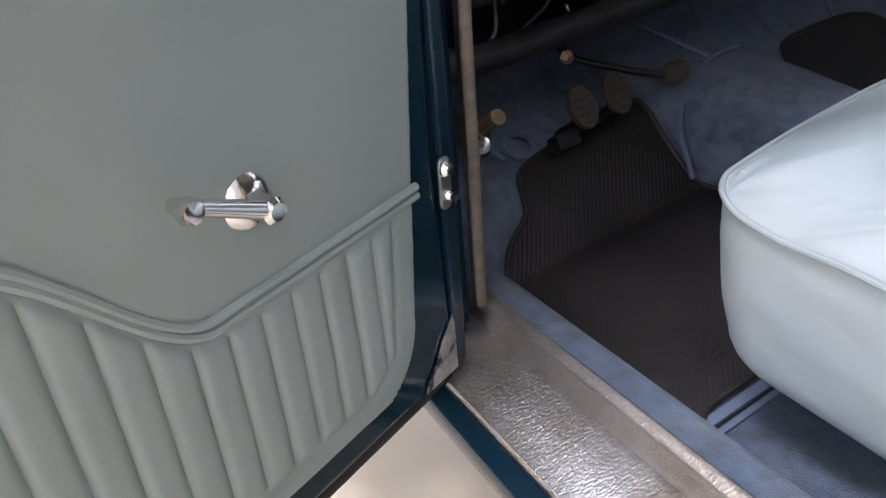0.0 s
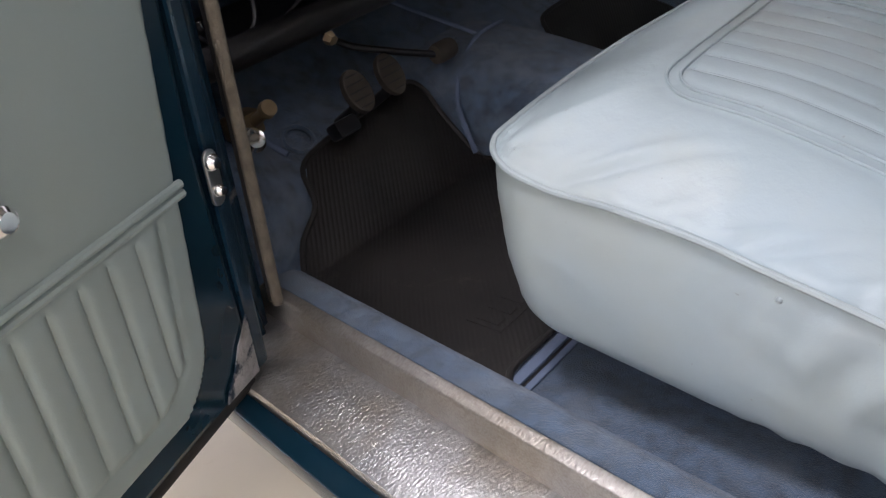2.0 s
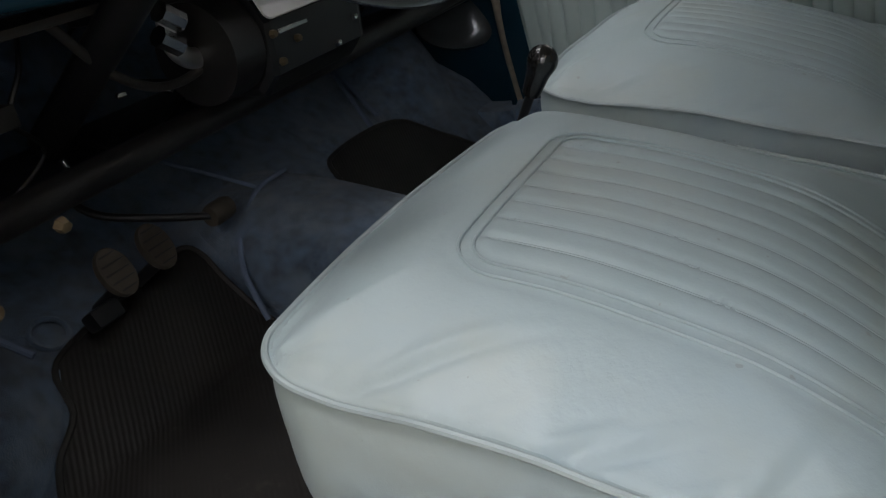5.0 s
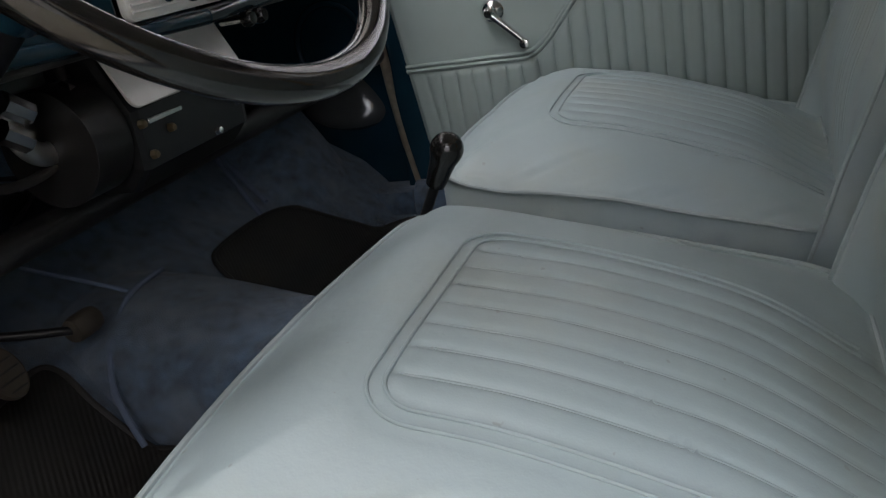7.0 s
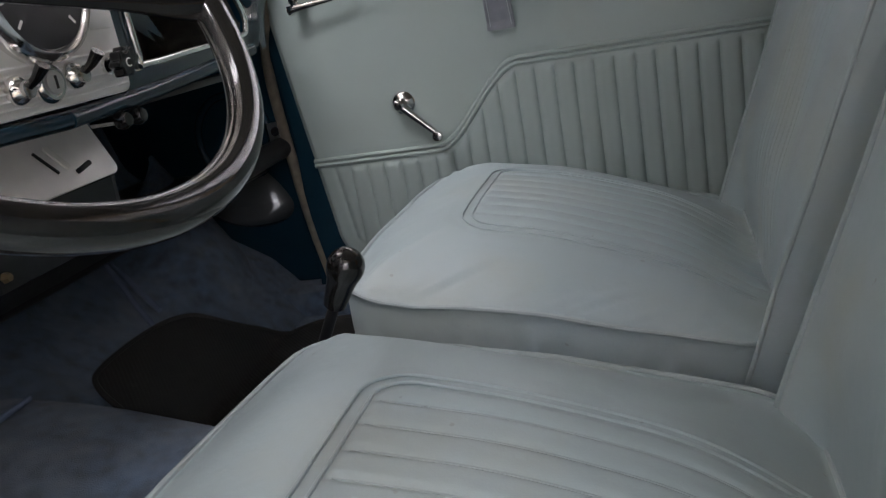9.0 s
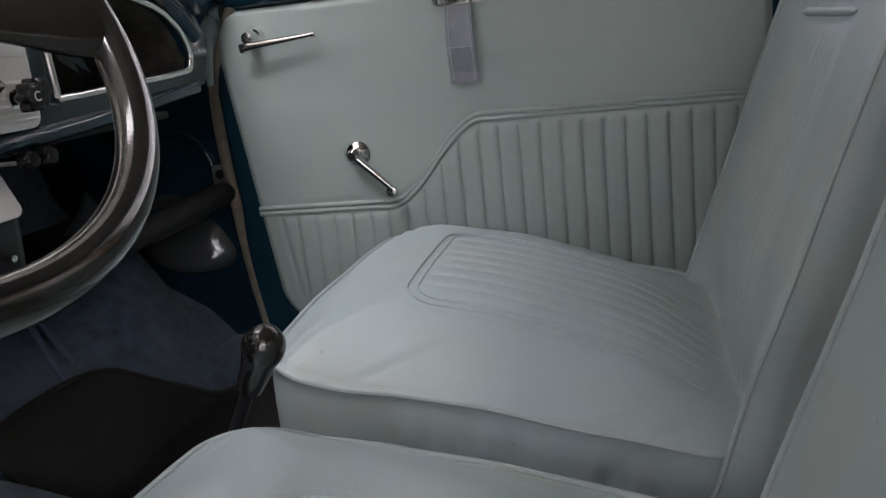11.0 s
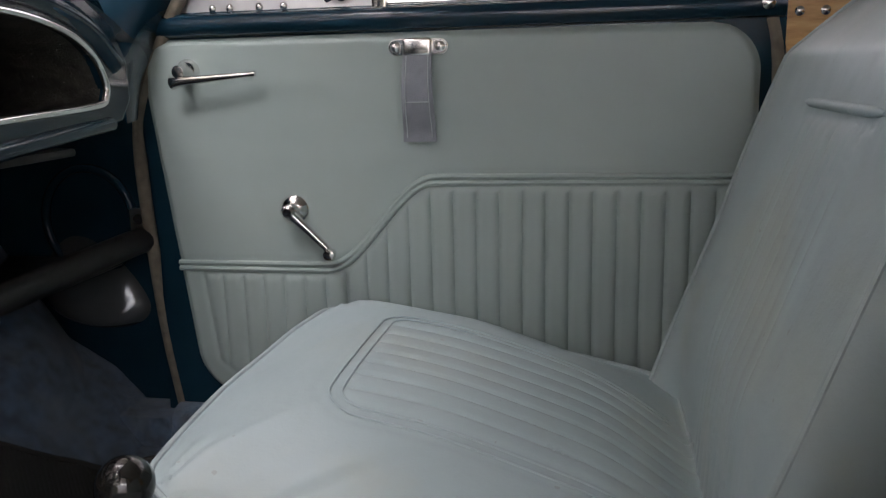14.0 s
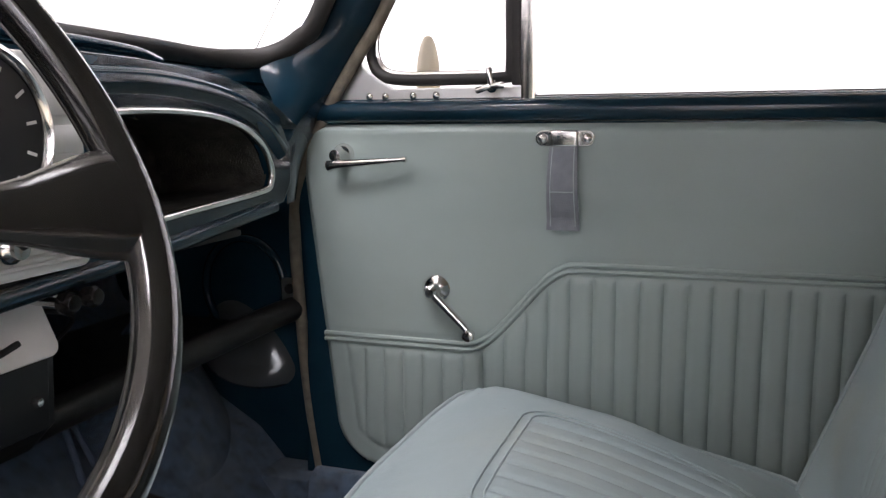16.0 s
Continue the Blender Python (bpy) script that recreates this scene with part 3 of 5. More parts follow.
def card_point(u, v):
    """Door card as a padded sheet; x along the door, z up, y the pad's height."""
    z0, z1 = 0.368, DOOR_TOP
    z = z0 + (z1 - z0) * v
    xl, xr = card_left(z), 0.848
    if z > z1 - 0.035:
        xl += 0.035 * (1 - math.sqrt(max(0, 1 - ((z - z1 + 0.035) / 0.035) ** 2)))
    if z < z0 + 0.07:
        xl += 0.07 * (1 - math.sqrt(max(0, 1 - ((z0 + 0.07 - z) / 0.07) ** 2)))
    if z > z1 - 0.062:
        xr -= 0.062 * (1 - math.sqrt(max(0, 1 - ((z - z1 + 0.062) / 0.062) ** 2)))
    if z < z0 + 0.05:
        xr -= 0.05 * (1 - math.sqrt(max(0, 1 - ((z0 + 0.05 - z) / 0.05) ** 2)))
    x = min(xr, max(xl, 0.425 - 14 * RIB + 28 * RIB * u))
    edge = min(x - xl, xr - x, z - z0, z1 - z)
    h = 0.009 * smooth(0.0, 0.010, edge)
    p = pipe_z(x)
    inner = min(x - card_left(z) - 0.036, z - z0 - 0.03 - 0.03 * max(0, 1 - (x - card_left(z) - 0.036) / 0.05) ** 2)
    if z < p - 0.010:
        ph = ((x - 0.425) / RIB) % 1.0
        puff = (1 - abs(2 * ph - 1) ** 5)
        f = smooth(0, 0.012, inner) * smooth(0.010, 0.022, p - z)
        h += f * (0.0046 * puff - 0.0014) - 0.002 * smooth(0.006, 0.0, abs(inner))
    h -= 0.0022 * (math.exp(-((z - p + 0.0085) / 0.0016) ** 2) + math.exp(-((z - p - 0.0085) / 0.0016) ** 2))
    if z > p:
        h += 0.0026 * noise.noise((x * 7, z * 7, 3.1)) + 0.0012 * noise.noise((x * 5, z * 26, 6.1)) + 0.0012 * math.exp(-((z - 0.83 + 0.1 * (x - 0.2)) / 0.02) ** 2) * smooth(0.05, 0.3, x)
    h += 0.0005 * noise.noise((x * 30, z * 30, 1.0))
    return x, z, h


def card_sheet(flip):
    bm = grid(280, 130, lambda u, v: flip(*card_point(u, v)))
    bmesh.ops.remove_doubles(bm, verts=bm.verts[:], dist=1e-5)
    return bm


def door(name, label, side, m):
    s = side
    d = thing(name, label, "car door", m)
    flip = lambda x, z, h: Vector((x, -s * h, z))
    card = part("door_card", card_sheet(flip), CARD, d, "grey-green vinyl door card with fluted lower half")
    # doubled piping over the flutes
    for off, r in ((0.0042, 0.0040), (-0.0042, 0.0040)):
        path = []
        for k in range(90):
            x = card_left(PIPE_LOW) + 0.002 + (0.845 - card_left(PIPE_LOW)) * k / 89
            path.append(flip(x, pipe_z(x) + off, 0.0085))
        part("piping", tube(path, r, 8), CARD, card)
    shell = [(0.0, 0.335), (0.868, 0.335), (0.878, 0.40), (0.878, 0.93), (0.016, 0.93), (-0.002, 0.83), (0.01, 0.60)]
    part("door_shell", slab([(a, b) for a, b in shell], 0.055, 0.006, m=basis((0, 0.056 * s if s > 0 else 0.0 - 0.001, 0), (1, 0, 0), (0, 0, 1), (0, -1, 0))), PAINT, d, "dark blue painted door frame", smooth=False)
    # rolled waist rail above the card
    part("waist_rail", tube([flip(x, 0.911, -0.002) for x in (0.02, 0.2, 0.4, 0.6, 0.8, 0.872)], 0.0175, 16, flat=0.95), PAINT, d, "glossy dark blue waist rail")
    part("rail_bead", tube([flip(x, 0.9265, -0.012) for x in (0.36, 0.6, 0.87)], 0.004, 8), CHROME, d, "bright window bead")
    part("weather_strip", box(0.36, 0.87, 0.012 * s, 0.022 * s, 0.925, 0.932, 0.001, 1), BLACK, d)
    # winder
    wx, wz = (0.229, 0.655) if s > 0 else (0.228, 0.646)
    wind = part("window_winder", lathe([(0.021, 0.0), (0.0215, 0.004), (0.017, 0.010), (0.011, 0.013), (0.009, 0.024), (0.010, 0.030), (0.0065, 0.034), (0.0, 0.0345)], 28, m=basis(flip(wx, wz, 0.006), (1, 0, 0), (0, 0, 1), (0, -s, 0))), CHROME, d, "chrome window winder")
    dx, dz = (0.060, -0.056) if s > 0 else (0.070, 0.036)
    part("crank_arm", tube([flip(wx - dx * 0.10, wz - dz * 0.10, 0.030), flip(wx, wz, 0.031), flip(wx + dx * 0.5, wz + dz * 0.5, 0.033), flip(wx + dx, wz + dz, 0.036)], lambda f: 0.0085 - 0.0035 * f, 14), CHROME, wind)
    part("knob", lathe([(0.0, -0.004), (0.005, -0.003), (0.006, 0.002), (0.0075, 0.006), (0.009, 0.012), (0.0075, 0.018), (0.0, 0.0205)], 20, m=basis(flip(wx + dx, wz + dz, 0.033), (1, 0, 0), (0, 0, 1), (0, -s, 0))), CHROME, wind)
    # catch lever
    hx, hz = 0.0865, 0.849
    hand = part("door_handle", lathe([(0.017, 0.0), (0.0175, 0.004), (0.013, 0.012), (0.009, 0.018), (0.0085, 0.034), (0.0, 0.036)], 28, m=basis(flip(hx, hz, 0.006), (1, 0, 0), (0, 0, 1), (0, -s, 0))), CHROME, d, "chrome lever handle")
    lev = [flip(hx - 0.012, hz - 0.015, 0.034), flip(hx, hz - 0.013, 0.036), flip(hx + 0.05, hz - 0.009, 0.034), flip(hx + 0.104, hz - 0.005, 0.03)]
    part("lever", tube(spline(lev, 6), lambda f: 0.0088 - 0.0058 * f, 14), CHROME, hand)
    part("lever_tip", lathe([(0, -0.004), (0.0042, -0.002), (0.0042, 0.003), (0, 0.005)], 14, m=basis(flip(hx + 0.104, hz - 0.005, 0.03), (0, -s, 0), (0, 0, 1), (1, 0, 0))), CHROME, hand)
    # pull strap under its bright plate
    if s > 0:
        sx, sz = 0.415, 0.873
        plate = part("strap_plate", slab(rounded(sx - 0.040, sx + 0.040, sz - 0.0105, sz + 0.0105, 0.0104), 0.003, 0.001, m=basis((0, -0.009, 0), (1, 0, 0), (0, 0, 1), (0, -1, 0))), CHROME, d, "chrome strap plate", smooth=False)
        part("bridge", box(sx - 0.019, sx + 0.019, -0.021, -0.012, sz - 0.0115, sz + 0.0115, 0.004, 3), CHROME, plate)
        for q in (-0.030, 0.030):
            part("screw", lathe([(0.0, 0.005), (0.004, 0.004), (0.007, 0.001), (0.007, 0)], 16, m=basis((sx + q, -0.012, sz), (1, 0, 0), (0, 0, 1), (0, -1, 0))), CHROME, plate)
        bend = lambda u, v: Vector((sx - 0.019 - 0.0035 * (1 - v) + (0.038 + 0.007 * (1 - v)) * u, -0.012 - 0.012 * math.sin(math.pi * min(1, 1.15 * (1 - v))) - 0.002, sz - 0.006 - 0.118 * (1 - v)))
        strap = part("pull_strap", grid(8, 30, bend, thick=(0, -0.0035, 0)), STRAP, d, "grey woven webbing pull strap")
        for q in (0.12, 0.88):
            part("stitching", tube([bend(q, k / 20) + Vector((0, -0.0042, 0)) for k in range(1, 20)], 0.0007, 6), PIPING, strap)
        part("stitching", tube([bend(k / 8, 0.45) + Vector((0, -0.0042, 0)) for k in range(1, 8)], 0.0008, 6), PIPING, strap)
    # glazing: quarter light and drop glass
    win = part("quarter_light_base", slab([(0.045, 0.922), (0.355, 0.922), (0.355, 0.944), (0.16, 0.944), (0.115, 0.975), (0.10, 1.02), (0.088, 1.02)], 0.012, 0.002, m=basis((0, 0.016 * s if s > 0 else -0.004, 0), (1, 0, 0), (0, 0, 1), (0, -1, 0))), ALU, d, "bright metal quarter light base", smooth=False)
    for q in (0.125, 0.150, 0.193, 0.228):
        part("screw", lathe([(0.0, 0.004), (0.003, 0.0035), (0.0055, 0.001), (0.0055, 0)], 14, m=basis(flip(q, 0.933, -0.003), (1, 0, 0), (0, 0, 1), (0, -s, 0))), CHROME, win)
    quarter = [(0.175, 0.956), (0.22, 0.955), (0.28, 0.955), (0.325, 0.956), (0.336, 0.968), (0.336, 1.05), (0.336, 1.18), (0.334, 1.28), (0.31, 1.30), (0.27, 1.27), (0.21, 1.165), (0.15, 1.06), (0.128, 1.015), (0.130, 0.98), (0.145, 0.962)]
    qp = [flip(x, z, -0.010) for x, z in quarter]
    part("rubber_frame", tube(spline(qp, 5, True), 0.0085, 10, True), RUBBER, d, "black rubber quarter light seal")
    part("chrome_frame", tube(spline([flip(0.5 * 0.235 + 0.5 * x + (x - 0.235) * 0.44, 1.06 + (z - 1.06) * 0.93, -0.012) for x, z in quarter], 5, True), 0.005, 8, True), CHROME, d, "chrome quarter light frame")
    part("divider_bar", box(0.352, 0.372, -0.004 * s, 0.016 * s, 0.925, 1.36, 0.003), CHROME, d, "chrome window divider bar")
    part("divider_rubber", box(0.338, 0.3505, 0.0 * s, 0.016 * s, 0.945, 1.34, 0.002), RUBBER, d)
    part("window_frame", tube(spline([flip(x, z, -0.008) for x, z in ((0.08, 1.0), (0.12, 1.06), (0.29, 1.31), (0.36, 1.37), (0.6, 1.385), (0.84, 1.375), (0.868, 1.33), (0.872, 0.93))], 5), 0.010, 10), CHROME, d, "chrome window frame")
    latch = part("quarter_light_catch", lathe([(0.009, 0), (0.009, 0.008), (0.006, 0.012), (0.0, 0.013)], 18, m=basis(flip(0.312, 0.944, 0.0), (1, 0, 0), (0, 0, 1), (0, -s, 0))), CHROME, d, "chrome quarter light catch")
    for a, b in (((0.292, 0.938), (0.312, 0.944)), ((0.312, 0.944), (0.330, 0.945)), ((0.313, 0.944), (0.309, 0.968))):
        part("catch_lever", tube([flip(*a, 0.010), flip((a[0] + b[0]) / 2, (a[1] + b[1]) / 2, 0.013), flip(*b, 0.010)], 0.0045, 10), CHROME, latch)
    for nm, out in (("quarter_glass", quarter), ("drop_glass", [(0.37, 0.925), (0.87, 0.925), (0.866, 1.33), (0.84, 1.375), (0.37, 1.375)])):
        g = part(nm, slab(out, 0.004, m=basis((0, 0.014 * s, 0), (1, 0, 0), (0, 0, 1), (0, -1, 0))), GLASS, d, "clear window glass", smooth=False)
        g.visible_shadow = False
    part("rail_screw", lathe([(0.0, 0.005), (0.004, 0.004), (0.008, 0.001), (0.008, 0)], 16, m=basis(flip(0.85, 0.912, 0.016), (1, 0, 0), (0, 0, 1), (0, -s, 0))), CHROME, d)
    return d


door("passenger_door", "closed car door with grey-green fluted vinyl card", 1, pose(-0.62, 0.62, 0))
DRIVER = Matrix.Translation((-0.498, -0.733, 0.333)) @ pose(0, 0, 0, 0, 0, -69.7) @ pose(0, 0, 0, -6.2) @ pose(0, 0, 0, 0, -1.0) @ Matrix.Translation((0, 0, -0.335))
dd = door("driver_door", "open car door with grey-green fluted vinyl card and chrome winder", -1, DRIVER)
part("door_end", slab([(-0.002, 0.334), (0.05, 0.334), (0.05, 0.93), (-0.002, 0.93)], 0.02, 0.004, m=basis((-0.004, -0.004, 0), (0, -1, 0), (0, 0, 1), (-1, 0, 0))), PAINT_WORN, dd, "chipped blue front edge of the door", smooth=False)
part("bottom_seal", box(0.0, 0.87, -0.052, -0.004, 0.318, 0.333, 0.005), RUBBER, dd, "black rubber strip under the door")
plate = part("check_plate", slab(rounded(-0.009, 0.008, 0.530, 0.584, 0.008), 0.004, 0.0015, m=basis((0, 0.006, 0), (1, 0, 0), (0, 0, 1), (0, -1, 0))), ALU, dd, "bright check plate on the hinge edge", smooth=False)
for z, r in ((0.572, 0.0085), (0.545, 0.0065)):
    part("rivet", lathe([(0.0, 0.008), (r * 0.6, 0.007), (r * 0.95, 0.003), (r, 0.0)], 18, m=basis((-0.0005, 0.005, z), (1, 0, 0), (0, 0, -1), (0, 1, 0))), CHROME, plate)
hinge = part("hinge", box(-0.014, 0.014, 0.0, 0.011, 0.752, 0.800, 0.004, 3), PAINT_WORN, dd, "chipped blue upper hinge")
for z in (0.763, 0.788):
    part("hinge_bolt", lathe([(0.0, 0.006), (0.005, 0.005), (0.0075, 0.001), (0.0075, 0.0)], 14, m=basis((0.003, 0.0105, z), (1, 0, 0), (0, 0, -1), (0, 1, 0))), CHROME, hinge)
part("worn_corner", slab([(0.0, 0.337), (0.055, 0.339), (0.050, 0.350), (0.036, 0.362), (0.022, 0.384), (0.010, 0.396), (0.0, 0.408)], 0.0015, m=basis((0, 0.0025, 0), (1, 0, 0), (0, 0, 1), (0, -1, 0))), WORN_METAL, dd, "bare metal corner where the paint has worn", smooth=False)


# ---- seats ----
HALF, LEN, CORNER = 0.255, 0.413, 0.052
PANEL = (0.122, -0.142, 0.090, 8)      # front edge, near and far side, channels
BACK_PANEL = (-0.155, 0.055)
RIM = ((0.0, 0.256), (0.012, 0.2545), (0.078, 0.239), (0.128, 0.234), (0.213, 0.219), (0.288, 0.201), (0.348, 0.187), (0.42, 0.170))
HEM = ((0.0, 0.080), (0.05, 0.070), (0.10, 0.063), (0.20, 0.048), (0.31, 0.038), (0.42, 0.030))
# creases running in from the seam: from, to, depth, width
CREASES = ((0.076, -0.250, 0.225, -0.180, 0.0032, 0.0042), (0.215, -0.252, 0.268, -0.222, 0.0036, 0.0036), (0.228, -0.252, 0.320, -0.205, 0.0030, 0.0040),
           (0.066, -0.248, 0.125, -0.215, 0.0020, 0.0036), (0.320, -0.250, 0.385, -0.150, 0.0026, 0.0060), (0.350, -0.245, 0.405, -0.205, 0.0030, 0.0045),
           (0.160, -0.252, 0.200, -0.232, 0.0014, 0.0034), (0.290, -0.252, 0.335, -0.226, 0.0018, 0.0036))


def along(table, x):
    for (xa, za), (xb, zb) in zip(table, table[1:]):
        if x <= xb:
            return za + (zb - za) * max(0.0, x - xa) / (xb - xa)
    return table[-1][1]


def on_pad(a, b, hx, hy, r):
    """a, b from -1 to 1 to a rectangle with rounded corners, x along b and y along a, round its middle."""
    m = max(abs(a), abs(b))
    if m < 1e-6:
        return 0.0, 0.0
    sx, sy, q = m * hx, m * hy, r * m
    px, py = abs(b) * hx, abs(a) * hy
    d1, d2 = px - sx + q, py - sy + q
    if d1 > 0 and d2 > 0:
        t = 0.5 * d2 / q if abs(b) >= abs(a) else 1 - 0.5 * d1 / q
        px, py = sx - q + q * math.cos(t * math.pi / 2), sy - q + q * math.sin(t * math.pi / 2)
    return math.copysign(px, b), math.copysign(py, a)


def inside(x, y, hx, hy, r):
    """How far a point of the rounded rectangle lies from its rim."""
    qx, qy = abs(x) - hx + r, abs(y) - hy + r
    return r - math.hypot(max(qx, 0), max(qy, 0)) - min(max(qx, qy), 0)


def crease(x, y, x0, y0, x1, y1, depth, width):
    """A fold with a raised lip on one side, dying away along its length."""
    dx, dy = x1 - x0, y1 - y0
    ln = math.hypot(dx, dy)
    t = ((x - x0) * dx + (y - y0) * dy) / ln
    d = ((x - x0) * dy - (y - y0) * dx) / ln + 0.08 * t * math.sin(3 * t / ln)
    fade = smooth(-0.004, 0.012, t) * (1 - smooth(0.25 * ln, ln, t))
    return depth * fade * (0.9 * math.exp(-((d + 1.7 * width) / (1.3 * width)) ** 2) - math.exp(-(d / width) ** 2))


def stuffed(hx, hy, r, top, hem, skirt, nu=190, nv=130, levels=22, bow=0.0):
    """A stuffed pad with a seam round its top: its mesh, and the seam's path."""
    bm = bmesh.new()
    rows = []
    for j in range(nv + 1):
        row = []
        for i in range(nu + 1):
            x, y = on_pad(2 * i / nu - 1, 2 * j / nv - 1, hx, hy, r)
            row.append(bm.verts.new((x + hx - bow * (1 - (y / hy) ** 2) * max(0.0, -x / hx) ** 1.5, y, top(x + hx, y, max(0.0, inside(x, y, hx, hy, r))))))
        rows.append(row)
    for j in range(nv):
        for i in range(nu):
            bm.faces.new((rows[j][i], rows[j][i + 1], rows[j + 1][i + 1], rows[j + 1][i]))
    rim = [rows[0][i] for i in range(nu)] + [rows[j][nu] for j in range(nv)] + [rows[nv][i] for i in range(nu, 0, -1)] + [rows[j][0] for j in range(nv, 0, -1)]
    path = [v.co.copy() for v in rim]
    out = []
    for k, p in enumerate(path):
        d = path[(k + 1) % len(path)] - path[k - 1]
        out.append(Vector((-d.y, d.x, 0)).normalized() * (-1 if Vector((-d.y, d.x, 0)).dot(Vector((p.x - hx, p.y, 0))) < 0 else 1))
    last = rim
    for lv in range(1, levels + 1):
        f = lv / levels
        ring = []
        for p, n in zip(path, out):
            z = p.z + (hem(p) - p.z) * f
            ring.append(bm.verts.new(Vector((p.x, p.y, z)) + n * skirt(p, n, f)))
        for k in range(len(rim)):
            q = (k + 1) % len(rim)
            bm.faces.new((last[k], last[q], ring[q], ring[k]))
        last = ring
    bm.faces.new(last)
    bmesh.ops.recalc_face_normals(bm, faces=bm.faces[:])
    return bm, path


def flutes(x, y, x0, y0, y1, n, r, deep):
    """Sewn channels along x behind x0, with a doubled, round-cornered border."""
    dx, dy = x - x0, min(y - y0, y1 - y)
    e = r - math.hypot(r - dx, r - dy) if dx < r and dy < r else min(dx, dy)
    dent = lambda d, w: math.exp(-(d / w) ** 2)
    h = -(0.18 if dy < dx else 0.08) * deep * (dent(e - 0.004, 0.004) + dent(e + 0.0055, 0.003) + dent(e + 0.016, 0.005))
    if e > 0:
        ph = ((y - y0) / (y1 - y0) * n) % 1.0
        h += smooth(0, 0.014, e) * deep * (1.1 * (1 - abs(2 * ph - 1) ** 5) - 0.45)
    return h


def cushion_top(x, y, e, seed=0.0):
    front = math.exp(-((x + 0.012) / 0.14) ** 2)
    x += 0.012
    b = 2 * x / 0.535 - 1
    a = y / HALF
    crown = 0.279 + 0.012 * front - 0.2 * x - 0.040 * max(0, (x - 0.2) / 0.25) ** 1.6 + 0.040 * (1 - abs(a) ** 3.3) * (1 - abs(b) ** 3.4)
    x -= 0.012
    s = min(1.0, e / 0.125)
    rim = along(RIM, x)
    z = rim + (crown - rim) * (1 - (1 - s) ** 2.3)
    x0, y0, y1, n = PANEL
    z += flutes(x, y, x0, y0, y1, n, 0.028, 0.0038)
    near = smooth(0.0, 0.012, e)
    # gathers that fan out from the front corners
    cx, cy = x - 0.012, HALF - 0.012 - abs(y)
    far, ang = math.hypot(cx, cy), math.atan2(cx, max(cy, 1e-4))
    z += near * 0.0026 * math.exp(-(far / 0.055) ** 2) * math.sin(11 * ang + 1.3 * math.sin(5 * ang + seed) + seed)
    for c in CREASES:
        z += near * (1.0 if seed < 1 else 0.55) * crease(x, y, *c)
        if seed > 1:
            z += near * 0.5 * crease(x, -y, *c)
    # slack hide: soft hollows, and short puckers along the seam
    z += 0.0032 * noise.noise((x * 6, y * 6, 4.2 + seed)) + 0.0018 * noise.noise((x * 13, y * 9, 1.7 + seed)) * (1 - smooth(0.06, 0.13, e))
    z += near * 0.0016 * noise.noise((x * 55 + 14 * y, y * 8, 7.7 + seed)) * (1 - smooth(0.005, 0.05, e))
    z -= 0.004 * math.exp(-((x - 0.07) / 0.03) ** 2 - ((y + 0.05) / 0.06) ** 2)
    return z - 0.0022 * math.exp(-((e - 0.005) / 0.003) ** 2)


def back_top(x, y, e):
    s = min(1.0, e / 0.07)
    z = 0.004 * (1 - (1 - s) ** 2.2)
    # the lower part is pressed back by the cushion
    z -= 0.042 * (1 - smooth(0.06, 0.27, x)) * smooth(0.0, 0.07, e)
    y0, y1 = BACK_PANEL
    z += flutes(0.62 - x, y, 0.62 - 0.472, y0, y1, 9, 0.015, 0.0026)
    if y0 < y < y1:
        z -= smooth(0, 0.012, min(y - y0, y1 - y)) * 0.003 * math.exp(-((x - 0.471) / 0.004) ** 2)
    z += 0.0025 * noise.noise((x * 6, y * 6, 8.0)) + 0.0010 * noise.noise((x * 4, y * 22, 3.0))
    z += 0.0024 * noise.noise((x * 30, y * 8, 5.0)) * (1 - smooth(0.06, 0.16, x)) * smooth(0, 0.02, e)
    return z - 0.0018 * math.exp(-((e - 0.006) / 0.004) ** 2)


def raised_seams(parent, fn, x0, x1, y0, y1, n, r, off, size):
    """Thin welded seams between the channels and the doubled border round them, laid on the surface fn(x, y)."""
    up = lambda x, y: Vector((x, y, fn(x, y) + off))
    for k in range(1, n):
        y = y0 + (y1 - y0) * k / n
        part("welt", tube([up(x0 + 0.006 + (x1 - x0 - 0.006) * s / 40, y) for s in range(41)], lambda f: size * min(1.0, 0.3 + 12 * f), 6), SEAT, parent)
    for g in (0.0, 0.011):
        path = [(x1, y0 - g)] + [(x0 - g + (r + g) * (1 - math.sin(a)), y0 - g + (r + g) * (1 - math.cos(a))) for a in (radians(9 * q) for q in range(11))]
        path += [(x0 - g + (r + g) * (1 - math.cos(a)), y1 + g - (r + g) * (1 - math.sin(a))) for a in (radians(9 * q) for q in range(11))] + [(x1, y1 + g)]
        fine = []
        for (xa, ya), (xb, yb) in zip(path, path[1:]):
            steps = max(1, int(math.hypot(xb - xa, yb - ya) / 0.008))
            fine += [up(xa + (xb - xa) * q / steps, ya + (yb - ya) * q / steps) for q in range(steps)]
        part("border_welt", tube(fine + [up(*path[-1])], size * 0.95, 6), SEAT, parent)


